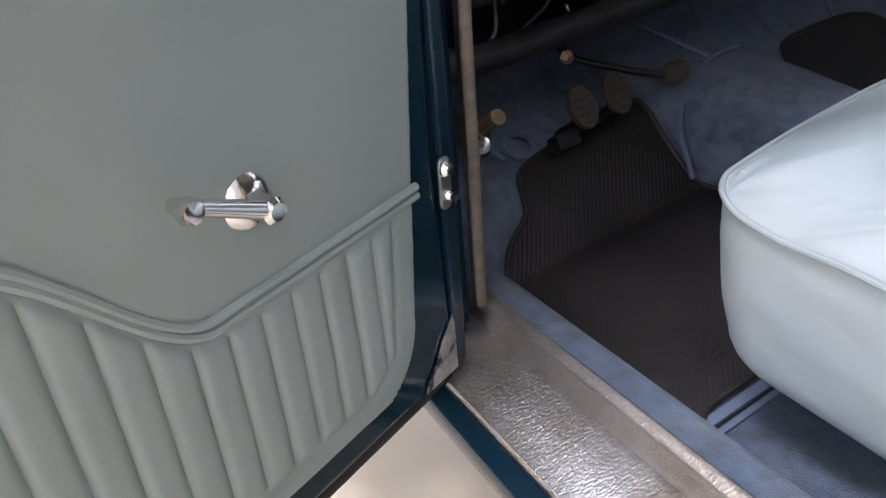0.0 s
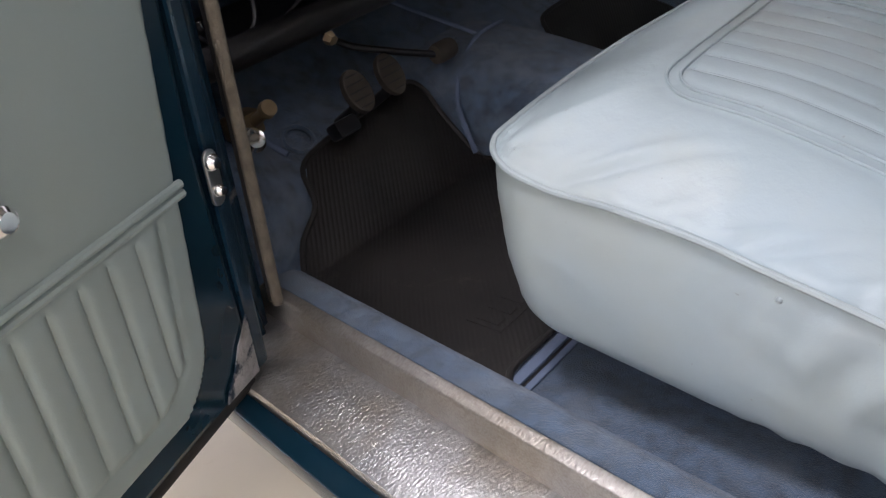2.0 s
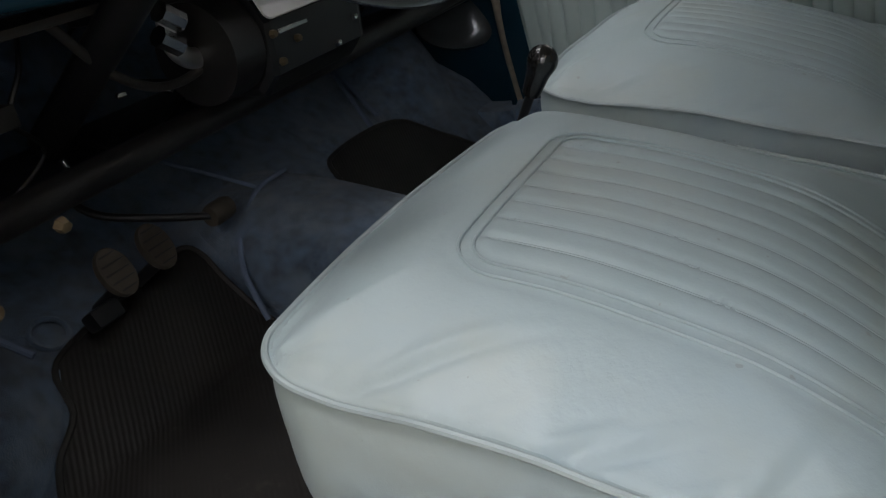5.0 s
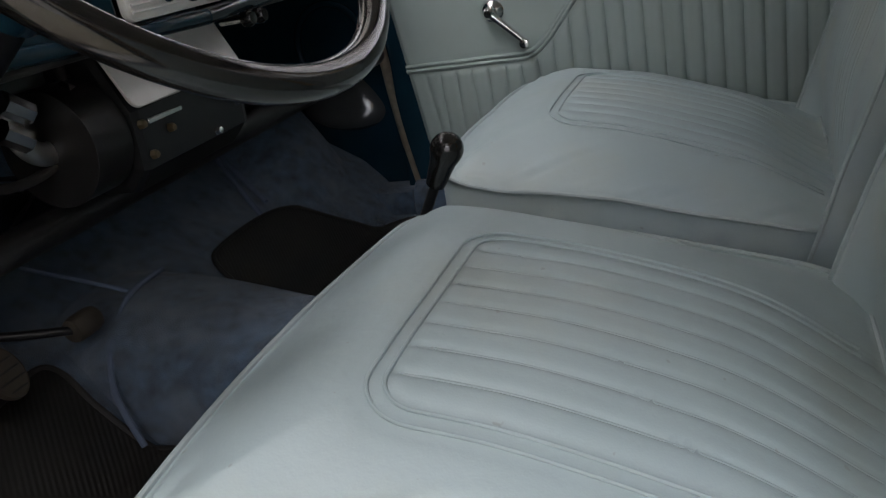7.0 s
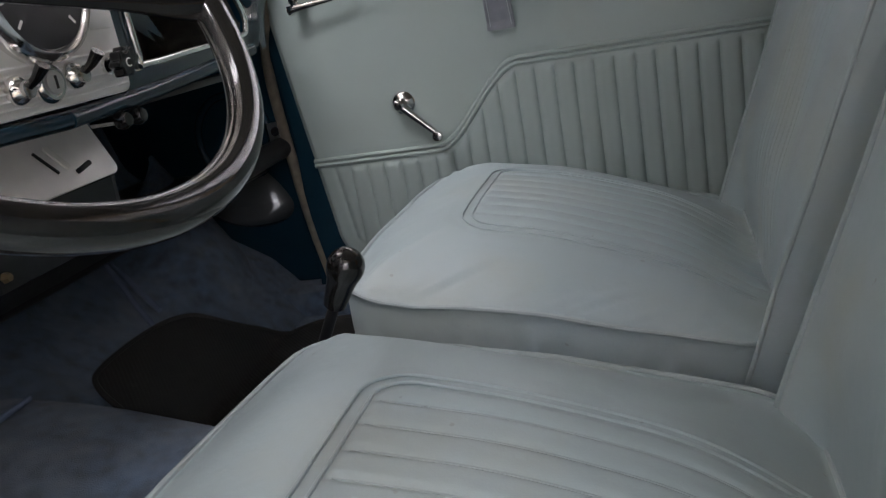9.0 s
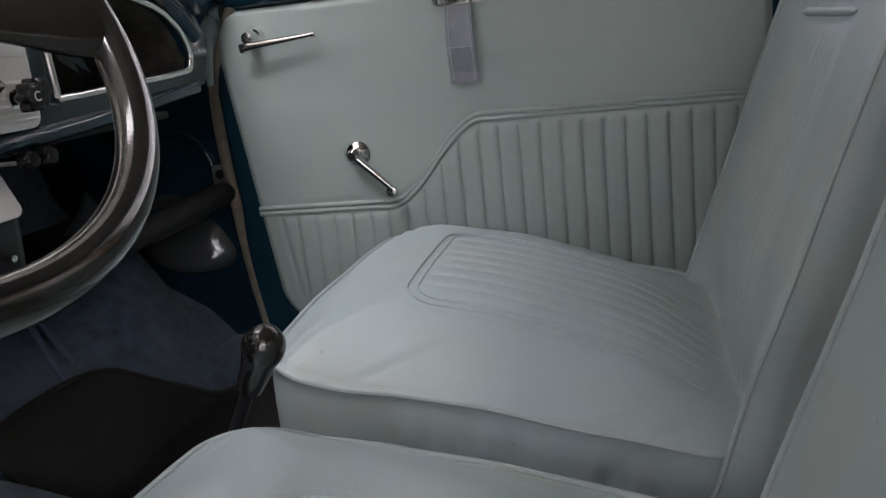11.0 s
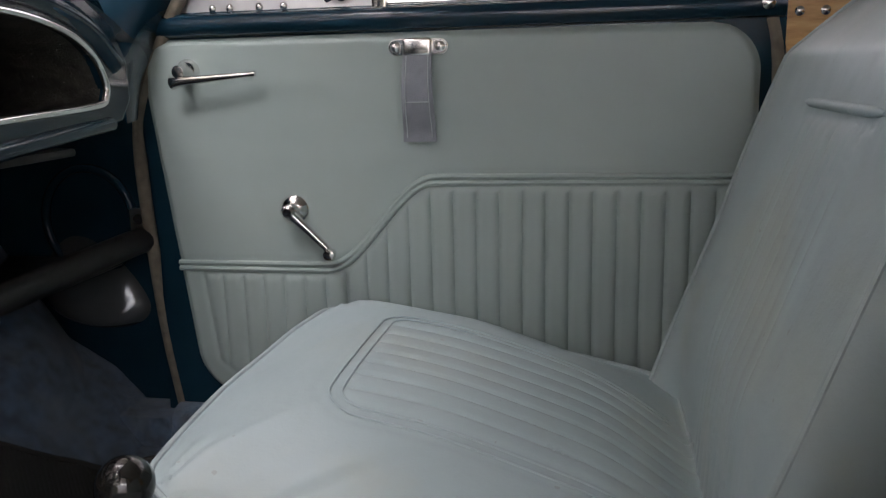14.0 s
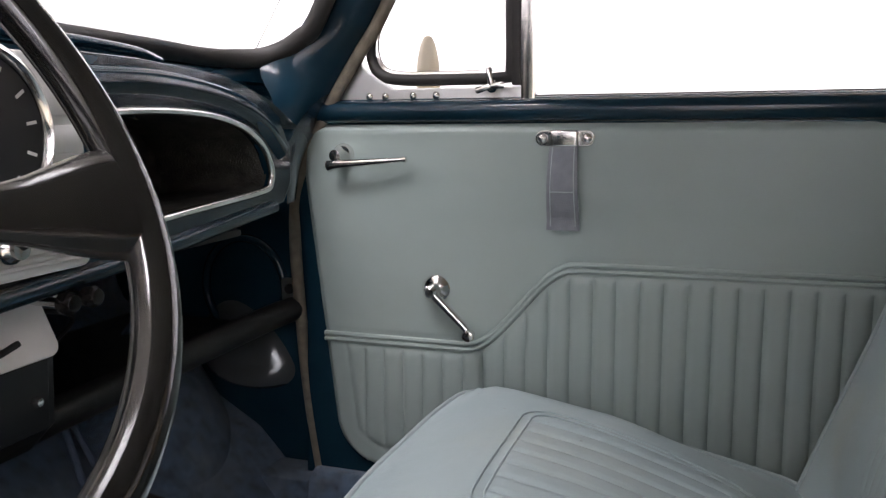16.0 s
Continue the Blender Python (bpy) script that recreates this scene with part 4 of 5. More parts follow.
def seat(name, label, m, group, seed, slack, extra=0.0):
    s = thing(name, label, "car seat", m, group)
    cx = (LEN + extra) / 2

    def skirt(p, n, f):
        """How far the side stands out: a soft belly, hanging folds, and a hem that turns under."""
        rear = smooth(0.20, 0.40, p.x)
        fold = math.sin(150 * p.x + 7 * f + 4.0 * noise.noise((p.x * 8, f * 1.4, seed))) * (0.55 + 0.9 * noise.noise((p.x * 12, f, seed + 3)))
        run = (0.0050 * slack(p.x) * fold * smooth(0.02, 0.4, f) + 0.0016 * noise.noise((p.x * 48 + 9 * f, 3.0, seed)) * math.exp(-((f - 0.12) / 0.14) ** 2)) * abs(n.y)
        soft = (0.0026 * noise.noise((p.x * 14 + 2 * f, p.y * 14, f * 3 + seed)) + 0.0012 * noise.noise((p.x * 40 - 14 * f, p.y * 40, f * 5 + seed))) * math.sin(math.pi * f)
        tuck = -0.020 * max(0.0, (f - 0.80) / 0.20) ** 2.2
        seam = -0.0014 * math.exp(-((f - 0.06) / 0.035) ** 2)
        return 0.0055 * math.sin(math.pi * min(1, f * 1.1)) + 0.003 * rear * f - 0.005 * f + run + soft + tuck + seam

    bm, path = stuffed(cx, HALF, CORNER, lambda x, y, e: cushion_top(x, y, e, seed), lambda p: along(HEM, p.x), skirt, bow=0.020)
    cush = part("cushion", bm, SEAT, s, "pale blue vinyl cushion with fluted panel")
    part("piping", tube([p + Vector((p.x - cx, p.y, 0)).normalized() * 0.0012 for p in path[::2]], 0.0029, 8, True), PIPING, cush)
    x0, y0, y1, n = PANEL
    raised_seams(cush, lambda x, y: cushion_top(x, y, inside(x - cx, y, cx, HALF, CORNER), seed), x0, 0.395 + extra, y0, y1, n, 0.026, 0.0004, 0.0015 if seed < 1 else 0.0011)
    # backrest: built lying down, then raised against the cushion; its sides hang down to the seat's hem
    lean, hx, hy = radians(19.5), 0.3075, 0.264
    wide = lambda p, n, f: 0.008 * math.sin(math.pi * f) - 0.004 * f + 0.0015 * noise.noise((p.x * 9, p.y * 9, f * 2 + seed))
    bm, path = stuffed(hx, hy, 0.095, back_top, lambda p: p.z - 0.085, wide, 120, 130, 12)
    up = Vector((math.sin(lean), 0, math.cos(lean)))
    stand = basis((0.3445 + extra, 0, 0.063), up, (0, 1, 0), (-math.cos(lean), 0, math.sin(lean)))
    slim = lambda v: Vector((v.x, v.y * (1 - (0.065 * smooth(0.10, 0.20, v.x) if v.y < 0 else 0.12) - 0.05 * smooth(0.48, 0.62, v.x)), v.z + 0.5 * max(0.0, v.x - 0.53) * -1))
    for v in bm.verts:
        v.co = slim(v.co)
    back = part("backrest", bm, SEAT, s, "pale blue vinyl backrest with fluted panel", at=stand)
    path = [slim(p) for p in path]
    part("piping", tube(path[::2], 0.0027, 8, True), PIPING, back)
    part("piping", tube([Vector((p.x, p.y * 1.004, p.z - 0.083)) for p in path[::2]], 0.0027, 8, True), PIPING, back)
    part("top_roll", tube([Vector((0.4815, y, back_top(0.4815, y, 0.1) + 0.0005)) for y in (BACK_PANEL[0] + 0.004 + (BACK_PANEL[1] - BACK_PANEL[0] - 0.008) * k / 20 for k in range(21))], lambda f: 0.0042 * min(1.0, 0.35 + 9 * min(f, 1 - f)), 10), SEAT, back, "padded roll over the fluted panel")
    part("seat_frame", box(0.07, 0.38, -0.17, 0.17, 0.0, 0.075, 0.012), BLACK, s, "black metal seat frame")
    return s


driver = seat("car_seat", "pale blue vinyl driver seat, worn and creased", pose(-0.289, -0.330, 0.287), "front seats", 0.0, lambda x: smooth(0.20, 0.28, x))
part("stud", lathe([(0.0, 0.0025), (0.0015, 0.002), (0.0026, 0.0), (0.0026, -0.006)], 14), PIPING, driver, "small covered stud", at=driver.matrix_world.inverted() @ basis((-0.030, -0.5865, 0.477), (1, 0, 0), (0, 0, 1), (0, -1, 0)))
seat("car_seat", "pale blue vinyl front seat beside the closed door", pose(-0.310, 0.275, 0.287), "front seats", 4.0, lambda x: 1.7 * smooth(0.05, 0.14, x) * (1 - 0.5 * smooth(0.30, 0.40, x)), 0.022)


# ---- dashboard ----
dash = thing("dashboard", "dark blue painted metal dashboard with open gloveboxes", "dashboard")


def dash_x(y):
    return -0.518 - 0.10 * max(0.0, abs(y + 0.046) - 0.12)


def dash_face(sign):
    """One side of the dash: a painted face with a rounded glovebox opening."""
    c = -0.046
    out = [(0.118, 0.770), (0.46, 0.785), (0.535, 0.79), (0.562, 0.815), (0.562, 0.862), (0.53, 0.908), (0.46, 0.938), (0.38, 0.953), (0.22, 0.96), (0.118, 0.96)]
    hole = [(0.168, 0.802), (0.31, 0.806), (0.465, 0.811), (0.492, 0.821), (0.494, 0.84), (0.47, 0.87), (0.42, 0.893), (0.34, 0.907), (0.25, 0.911), (0.164, 0.909), (0.157, 0.902), (0.159, 0.810)]
    fine = [(p.x, p.y) for p in spline([(a, b, 0) for a, b in hole], 4, True)]
    m = basis((dash_x(0.12), c, 0), (-0.0995, sign * 0.995, 0), (0, 0, 1), (sign * -0.995 * -1 if False else -0.995, -0.0995 * sign, 0))
    shift = lambda pts: [(a - 0.118, b) for a, b in pts]
    m.translation = Vector((dash_x(0.128), c + sign * 0.118, 0))
    face = part("dash_face", slab(shift(out), 0.012, 0.003, [shift(fine)], m=m), PAINT, dash, "dark blue painted dash face", smooth=False)
    trim = [m @ Vector((a - 0.118, b, -0.002)) for a, b in fine]
    part("glovebox_trim", tube(trim, 0.0045, 10, True), CHROME, dash, "chrome glovebox trim")
    # glovebox: open felt-lined box
    bm = bmesh.new()
    loops = []
    for dz in (0.006, 0.16):
        loops.append([bm.verts.new(m @ Vector((a - 0.118, b + (0.002 if dz < 0.1 else (-0.01 if b < 0.85 else 0.0)), dz))) for a, b in fine])
    for k in range(len(fine)):
        q = (k + 1) % len(fine)
        bm.faces.new((loops[0][k], loops[0][q], loops[1][q], loops[1][k]))
    bm.faces.new(loops[1])
    part("glovebox", bm, BROWN_FELT, dash, "dark open glovebox")
    # rolled ridges above the glovebox and the lower flange
    for dz, r, dx, lab in ((0.935, 0.016, 0.006, "rolled"), (0.772, 0.009, 0.0, "lower")):
        pts = [m @ Vector((a - 0.118, b, dx)) for a, b in (((0.118, dz), (0.25, dz + 0.002), (0.38, dz - 0.010), (0.47, dz - 0.035), (0.53, dz - 0.075)) if r > 0.01 else ((0.0, dz - 0.005), (0.2, dz), (0.42, dz + 0.012), (0.50, dz + 0.016)))]
        part("rolled_edge", tube(spline(pts, 6), r, 14), PAINT, dash)


dash_face(1)
dash_face(-1)


def dash_top(u, v):
    y = -0.60 + 1.2 * u
    a = radians(90 * v)
    drop = 0.055 * smooth(0.40, 0.60, abs(y))
    return Vector((dash_x(y) - 0.005 - 0.13 * math.sin(a) - 0.03 * v, y, 0.935 + 0.048 * (1 - math.cos(a)) * 0.9 - drop * (1 - v) + 0.012 * v))


part("dash_top", grid(48, 16, dash_top, thick=(-0.01, 0, -0.012)), PAINT, dash, "rounded dark blue dash top")
part("dash_ridge", tube(spline([(-0.60, -0.2, 0.978), (-0.60, 0.1, 0.978), (-0.606, 0.24, 0.974), (-0.62, 0.30, 0.968)], 6), 0.014, 12, flat=0.5), PAINT, dash, "raised demister ridge")
# windscreen rubber and scuttle
rub = [(-0.665, y, 0.992 - 0.03 * abs(y) ** 2) for y in (-0.46, -0.2, 0.1, 0.35, 0.47)] + [(-0.625, 0.545, 0.988), (-0.573, 0.563, 1.013), (-0.53, 0.556, 1.06), (-0.385, 0.525, 1.33), (-0.36, 0.45, 1.385), (-0.34, 0.0, 1.405), (-0.36, -0.45, 1.385), (-0.42, -0.53, 1.33), (-0.60, -0.575, 1.05), (-0.645, -0.545, 0.998)]
ws = thing("windscreen", "clear curved windscreen in a black rubber seal", "windscreen")
part("rubber_seal", tube(spline(rub, 6, True), 0.0135, 12, True), RUBBER, ws, "black windscreen rubber")
pane = part("pane", grid(12, 12, lambda u, v: Vector((-0.665 + 0.32 * v, (-0.57 + 1.14 * u) * (1 - 0.12 * v), 0.975 + 0.43 * v)), thick=(-0.004, 0, 0.003)), GLASS, ws, "clear glass")
pane.visible_shadow = False
part("scuttle", box(-1.10, -0.665, -0.66, 0.66, 0.93, 0.965, 0.012), PAINT, car, "dark blue scuttle ahead of the windscreen")
part("scuttle_lip", tube(spline([(-0.672, y, 0.966 - 0.03 * abs(y) ** 2) for y in (-0.55, -0.2, 0.1, 0.35, 0.47)] + [(-0.655, 0.545, 0.968), (-0.615, 0.585, 0.966), (-0.58, 0.602, 0.955)], 6), lambda f: 0.018 + 0.012 * smooth(0.75, 0.95, f), 12), PAINT, dash, "painted lip under the windscreen rubber")
for sx, sz in ((-0.570, 0.968), (-0.548, 0.984)):
    part("screw", lathe([(0.0, 0.005), (0.004, 0.004), (0.0075, 0.001), (0.0075, 0)], 14, m=basis((sx + 0.004, 0.598, sz), (1, 0, 0), (0, 0, 1), (0, -1, 0))), CHROME, car)
vent = thing("wiper", "black windscreen wiper lying at the foot of the glass", "wiper")
part("blade", box(-0.72, -0.70, -0.30, 0.165, 1.0, 1.022, 0.004), RUBBER, vent)
part("arm", box(-0.73, -0.722, -0.30, 0.13, 1.018, 1.028, 0.002), BLACK, vent)

# centre instrument panel, bright ribbed metal
PX = -0.516
panel = part("instrument_panel", slab(rounded(-0.160, 0.070, 0.779, 0.955, 0.012), 0.010, 0.003, m=basis((PX - 0.008, 0, 0), (0, 1, 0), (0, 0, 1), (1, 0, 0))), PANEL_METAL, dash, "satin metal instrument panel", smooth=False)
for k in range(6):
    z = 0.788 + k * 0.0068
    part("rib", tube([(PX + 0.0025, -0.154, z), (PX + 0.0025, 0.0, z), (PX + 0.0025, 0.062, z)], 0.0022, 6), PANEL_METAL, panel)
for k in range(3):
    z = 0.905 - k * 0.02
    part("side_recess", box(PX + 0.001, PX + 0.004, 0.028, 0.062, 0.845 + 0.03 * k, 0.868 + 0.03 * k, 0.002), PANEL_METAL, panel)
speedo = part("speedometer", lathe([(0.0, 0.012), (0.060, 0.012), (0.0605, 0.016), (0.064, 0.020), (0.069, 0.016), (0.072, 0.008), (0.073, 0.0)], 56, m=basis((PX + 0.002, -0.047, 0.892), (0, 1, 0), (0, 0, 1), (1, 0, 0))), CHROME, dash, "round speedometer with chrome bezel")
part("dial", lathe([(0.0, 0.0135), (0.0595, 0.0135), (0.0595, 0.011)], 48, m=basis((PX + 0.002, -0.047, 0.892), (0, 1, 0), (0, 0, 1), (1, 0, 0))), DIAL, speedo, "black dial")
for k in range(11):
    a = radians(225 - 27 * k)
    part("mark", box(-0.0012, 0.0012, 0.045, 0.054, 0.0136, 0.0144), WHITE, speedo, at=basis((PX + 0.002, -0.047, 0.892), (0, 1, 0), (0, 0, 1), (1, 0, 0)) @ pose(0, 0, 0, 0, 0, 90 - math.degrees(a)))
face_m = lambda y, z: basis((PX + 0.003, y, z), (0, 1, 0), (0, 0, 1), (1, 0, 0))


def toggle(y, z):
    t = thing("toggle_switch", "chrome toggle switch with a black lever on the panel", "switch", face_m(y, z), "panel switches")
    part("bezel", lathe([(0.0135, 0.0), (0.0135, 0.004), (0.011, 0.009), (0.008, 0.012), (0.008, 0.016), (0.0, 0.017)], 24), CHROME, t)
    part("lever", tube([(0, 0, 0.012), (0.002, 0.008, 0.024), (0.003, 0.018, 0.034)], lambda f: 0.003 + 0.0035 * f, 12), BAKELITE, t)


toggle(-0.098, 0.803)
toggle(-0.020, 0.806)
lock = thing("ignition_lock", "chrome ignition lock in the metal panel", "lock", face_m(-0.058, 0.804))
part("bezel", lathe([(0.019, 0.0), (0.019, 0.005), (0.016, 0.009), (0.013, 0.009), (0.0125, 0.007), (0.0, 0.007)], 32), CHROME, lock)
part("barrel", lathe([(0.011, 0.006), (0.011, 0.011), (0.0, 0.012)], 24), ALU, lock)
part("keyhole", box(-0.0012, 0.0012, -0.006, 0.006, 0.0115, 0.0128), BLACK, lock)


def pull(y, z, mark, length=0.034):
    t = thing("choke_control" if mark else "pull_switch", "black lobed plastic pull knob" + (" with a white C" if mark else ""), "knob", face_m(y, z), "pull knobs")
    part("stem", lathe([(0.009, 0), (0.009, 0.004), (0.004, 0.006), (0.004, length - 0.008)], 16), CHROME, t)
    out = [(0.0125 * (1 + 0.16 * math.cos(6 * a)) * math.cos(a), 0.0125 * (1 + 0.16 * math.cos(6 * a)) * math.sin(a)) for a in (2 * math.pi * k / 48 for k in range(48))]
    knob = part("knob", slab(out, 0.014, 0.002, m=Matrix.Translation((0, 0, length - 0.010))), BAKELITE, t, smooth=False)
    if mark:
        cu = bpy.data.curves.new("letter", "FONT")
        cu.body, cu.size, cu.align_x, cu.align_y, cu.extrude = mark, 0.013, "CENTER", "CENTER", 0.0002
        tmp = new("letter_tmp", cu)
        bpy.context.view_layer.update()
        me = bpy.data.meshes.new_from_object(tmp.evaluated_get(bpy.context.evaluated_depsgraph_get()))
        bpy.data.objects.remove(tmp)
        me.materials.append(WHITE)
        letter = new("letter", me)
        letter.parent = t
        letter.matrix_basis = Matrix.Translation((0, 0, length + 0.0048))


pull(0.036, 0.808, "C", 0.022)
pull(0.052, 0.812, "", 0.016)
for y, z in ((0.035, 0.752), (0.062, 0.752)):
    t = thing("pull_control", "small black control knob under the dash", "knob", basis((-0.53, y, z), (0, 1, 0), (0, 0, 1), (1, 0, 0)), "under-dash knobs")
    part("stem", lathe([(0.004, -0.02), (0.004, 0.012)], 12), CHROME, t)
    part("knob", lathe([(0.004, 0.010), (0.009, 0.013), (0.010, 0.020), (0.007, 0.026), (0.0, 0.027)], 18), BAKELITE, t)
part("under_dash", box(-0.72, -0.59, -0.46, 0.42, 0.752, 0.762, 0.004), RUBBER, dash, "black underside of the dash")

# ---- heater under the dash: black casing, bright plate with a lever ----
heater = thing("heater", "black car heater with a bright metal top plate", "heater")
PY0, PY1 = -0.135, 0.078
plate = slab(rounded(0, PY1 - PY0, 0, 0.078, 0.012), 0.004, 0.0015, m=basis((-0.567, PY0, 0.692), (0, 1, 0), (-0.42, 0, 0.905), (0.905, 0, 0.42)))
part("top_plate", plate, PANEL_METAL, heater, "bright brushed metal plate", smooth=False)
part("casing", slab([(-0.57, 0.690), (-0.60, 0.762), (-0.74, 0.762), (-0.74, 0.600), (-0.60, 0.600), (-0.575, 0.625)], 0.215, 0.012, m=basis((0, PY1, 0), (1, 0, 0), (0, 0, 1), (0, -1, 0))), BLACK, heater, "black pressed metal casing", smooth=False)
part("fan_drum", lathe([(0.0, 0.0), (0.055, 0.0), (0.062, 0.006), (0.062, 0.06), (0.0, 0.066)], 36, m=basis((-0.635, -0.135, 0.672), (1, 0, 0), (0, 0, 1), (0, -1, 0))), BLACK_VINYL, heater, "round black blower drum")
part("slot", box(-0.016, 0.016, -0.0014, 0.0014, 0.0, 0.002), BLACK, heater, at=basis((-0.580, -0.018, 0.724), (0, 1, 0), (-0.42, 0, 0.9), (0.905, 0, 0.42)) @ pose(0, 0, 0.003, 0, 0, 118))
lever = part("lever", box(-0.012, 0.012, -0.003, 0.003, 0.0, 0.006, 0.002), BLACK, heater, "black sliding lever", at=basis((-0.572, 0.020, 0.708), (0, 1, 0), (-0.42, 0, 0.9), (0.905, 0, 0.42)) @ pose(0, 0, 0.006, 0, 0, 12))
part("scale_tab", box(-0.004, 0.004, -0.016, 0.016, 0.0, 0.002, 0.0008), WHITE, heater, "pale scale tab", at=basis((-0.578, -0.004, 0.726), (0, 1, 0), (-0.42, 0, 0.9), (0.905, 0, 0.42)) @ pose(0, 0, 0.004, 0, 0, 25))
for y, z in ((-0.081, 0.659), (-0.12, 0.64), (0.05, 0.655), (0.0, 0.632), (-0.125, 0.675)):
    part("bolt", lathe([(0.0, 0.008), (0.004, 0.007), (0.0055, 0.003), (0.0055, 0)], 6, m=basis((-0.572, y, z), (0, 1, 0), (0, 0, 1), (1, 0, 0))), BRASS if y < -0.05 else CHROME, heater)
part("bright_strip", box(-0.574, -0.568, -0.115, -0.055, 0.672, 0.678, 0.001, 1), CHROME, heater)

# ---- steering wheel and column ----
WC, TILT, AZ, WR = Vector((-0.329, -0.339, 0.910)), radians(34.2), -0.005, 0.2085
WN = Vector((math.cos(TILT) * math.cos(AZ), math.cos(TILT) * math.sin(AZ), math.sin(TILT)))
WU = Vector((-math.sin(AZ), math.cos(AZ), 0))
WV = WN.cross(WU)
wheel = thing("steering_wheel", "worn black plastic steering wheel with two broad spokes", "steering wheel", basis(WC, WU, WV, WN))
ring = [(WR * math.cos(a), WR * math.sin(a), 0) for a in (2 * math.pi * k / 96 for k in range(96))]
part("rim", tube(ring, 0.0120, 18, True), BAKELITE, wheel, "glossy black rim")
for sgn in (1, -1):
    sp = spline([(0.02 * sgn, -0.006, -0.040), (0.08 * sgn, -0.028, -0.034), (0.14 * sgn, -0.050, -0.018), (0.190 * sgn, -0.062, -0.001)], 6)
    part("spoke", tube(sp, lambda f: 0.0190 - 0.006 * math.sin(math.pi * min(1, f * 1.3)) + 0.014 * smooth(0.55, 1.0, f) ** 1.6, 16, flat=0.42, up=(0, 0, 1)), BAKELITE, wheel, "broad black spoke")
part("hub", lathe([(0.048, -0.075), (0.052, -0.06), (0.050, -0.035), (0.040, -0.022), (0.028, -0.016), (0.0, -0.014)], 40), BAKELITE, wheel, "black hub")
part("horn_button", lathe([(0.026, -0.017), (0.025, -0.011), (0.018, -0.008), (0.0, -0.007)], 32), CHROME, wheel, "chrome horn button")
end = WC - WN * 0.52
column = thing("steering_column", "dark steering column running down to the toe board", "steering column")
part("tube", tube([WC - WN * 0.07, WC - WN * 0.3, end], 0.021, 20), BLACK, column)
part("cowl", tube([WC - WN * 0.075, WC - WN * 0.13, WC - WN * 0.17], lambda f: 0.040 - 0.012 * f, 24), PAINT, column, "dark blue column cowl")
part("indicator_stalk", tube([WC - WN * 0.10, WC - WN * 0.10 + WU * -0.06, WC - WN * 0.085 + WU * -0.15 + WV * 0.02], 0.004, 10), CHROME, column)
cl = Vector((-0.627, -0.198, 0.705))
clamp = thing("column_clamp", "bright metal clamp on the steering column", "clamp")
part("ring", tube([cl + Vector((0.0, 0.036 * math.cos(a), 0.034 * math.sin(a))) for a in (radians(-205 + 9 * k) for k in range(27))], 0.0125, 12, flat=0.6, up=(1, 0, 0)), ALU, clamp, "curved bright metal band")
for dy, dz in ((-0.046, -0.004), (-0.034, 0.020), (0.040, 0.012)):
    part("bolt", tube([cl + Vector((0.010, dy - 0.013, dz + 0.009)), cl + Vector((0.010, dy + 0.013, dz - 0.009))], 0.0125, 8), CHROME, clamp)
part("column_bracket", box(-0.70, -0.63, -0.30, -0.17, 0.735, 0.755, 0.005), BLACK, clamp)
cable = thing("cable", "grey cable looping under the dash", "cable")
part("loop", tube(spline([(-0.60, -0.40, 0.76), (-0.62, -0.33, 0.69), (-0.63, -0.26, 0.655), (-0.63, -0.19, 0.66), (-0.63, -0.15, 0.70), (-0.64, -0.14, 0.76)], 8), 0.0055, 10), RUBBER, cable)
wires = thing("wiring_loom", "tangle of dark wires with bright terminals under the dash", "wiring")
rng = random.Random(5)
for k in range(9):
    y0 = -0.55 + 0.09 * k + rng.uniform(-0.02, 0.02)
    part("wire", tube(spline([(-0.72 + rng.uniform(-0.04, 0.04), y0 + rng.uniform(-0.08, 0.08), 0.58 + 0.045 * j + rng.uniform(-0.01, 0.01)) for j in range(5)], 6), 0.003, 6), BLACK, wires)
    part("terminal", box(-0.006, 0.006, -0.003, 0.003, -0.003, 0.003, 0.001, 1), CHROME, wires, at=pose(-0.695 + rng.uniform(-0.02, 0.01), y0, 0.612 + rng.uniform(-0.005, 0.05), rng.uniform(0, 90), rng.uniform(0, 90), rng.uniform(0, 90)))
flasher = thing("relay_box", "small grey relay box under the dash", "relay")
part("body", box(-0.72, -0.69, -0.44, -0.40, 0.66, 0.685, 0.004), RUBBER, flasher)
part("fixing_bolt", lathe([(0, 0.012), (0.006, 0.01), (0.008, 0.004), (0.008, 0)], 6, m=basis((-0.56, -0.49, 0.596), (0, 1, 0), (0.3, 0, 0.9), (0.9, 0, -0.3))), BRASS, car)

# ---- gear lever ----
K = Vector((-0.252, -0.072, 0.606))
B = Vector((-0.372, -0.030, 0.40))
D = (K - B).normalized()
side = D.cross(Vector((0, 0, 1))).normalized()
gear = thing("gear_lever", "black gear lever with a shiny egg-shaped knob", "gear lever")
gm = basis(K, side, D.cross(side), D)
part("knob", lathe([(0.0, 0.0175), (0.006, 0.0165), (0.011, 0.0135), (0.015, 0.009), (0.0172, 0.003), (0.0174, -0.003), (0.0160, -0.009), (0.0142, -0.015), (0.0128, -0.024), (0.0118, -0.036), (0.0105, -0.046), (0.0, -0.047)], 36, m=gm), BAKELITE, gear, "glossy black plastic knob")
part("stalk", tube([B, B + (K - B) * 0.5, K - D * 0.04], 0.0055, 12), BLACK, gear)
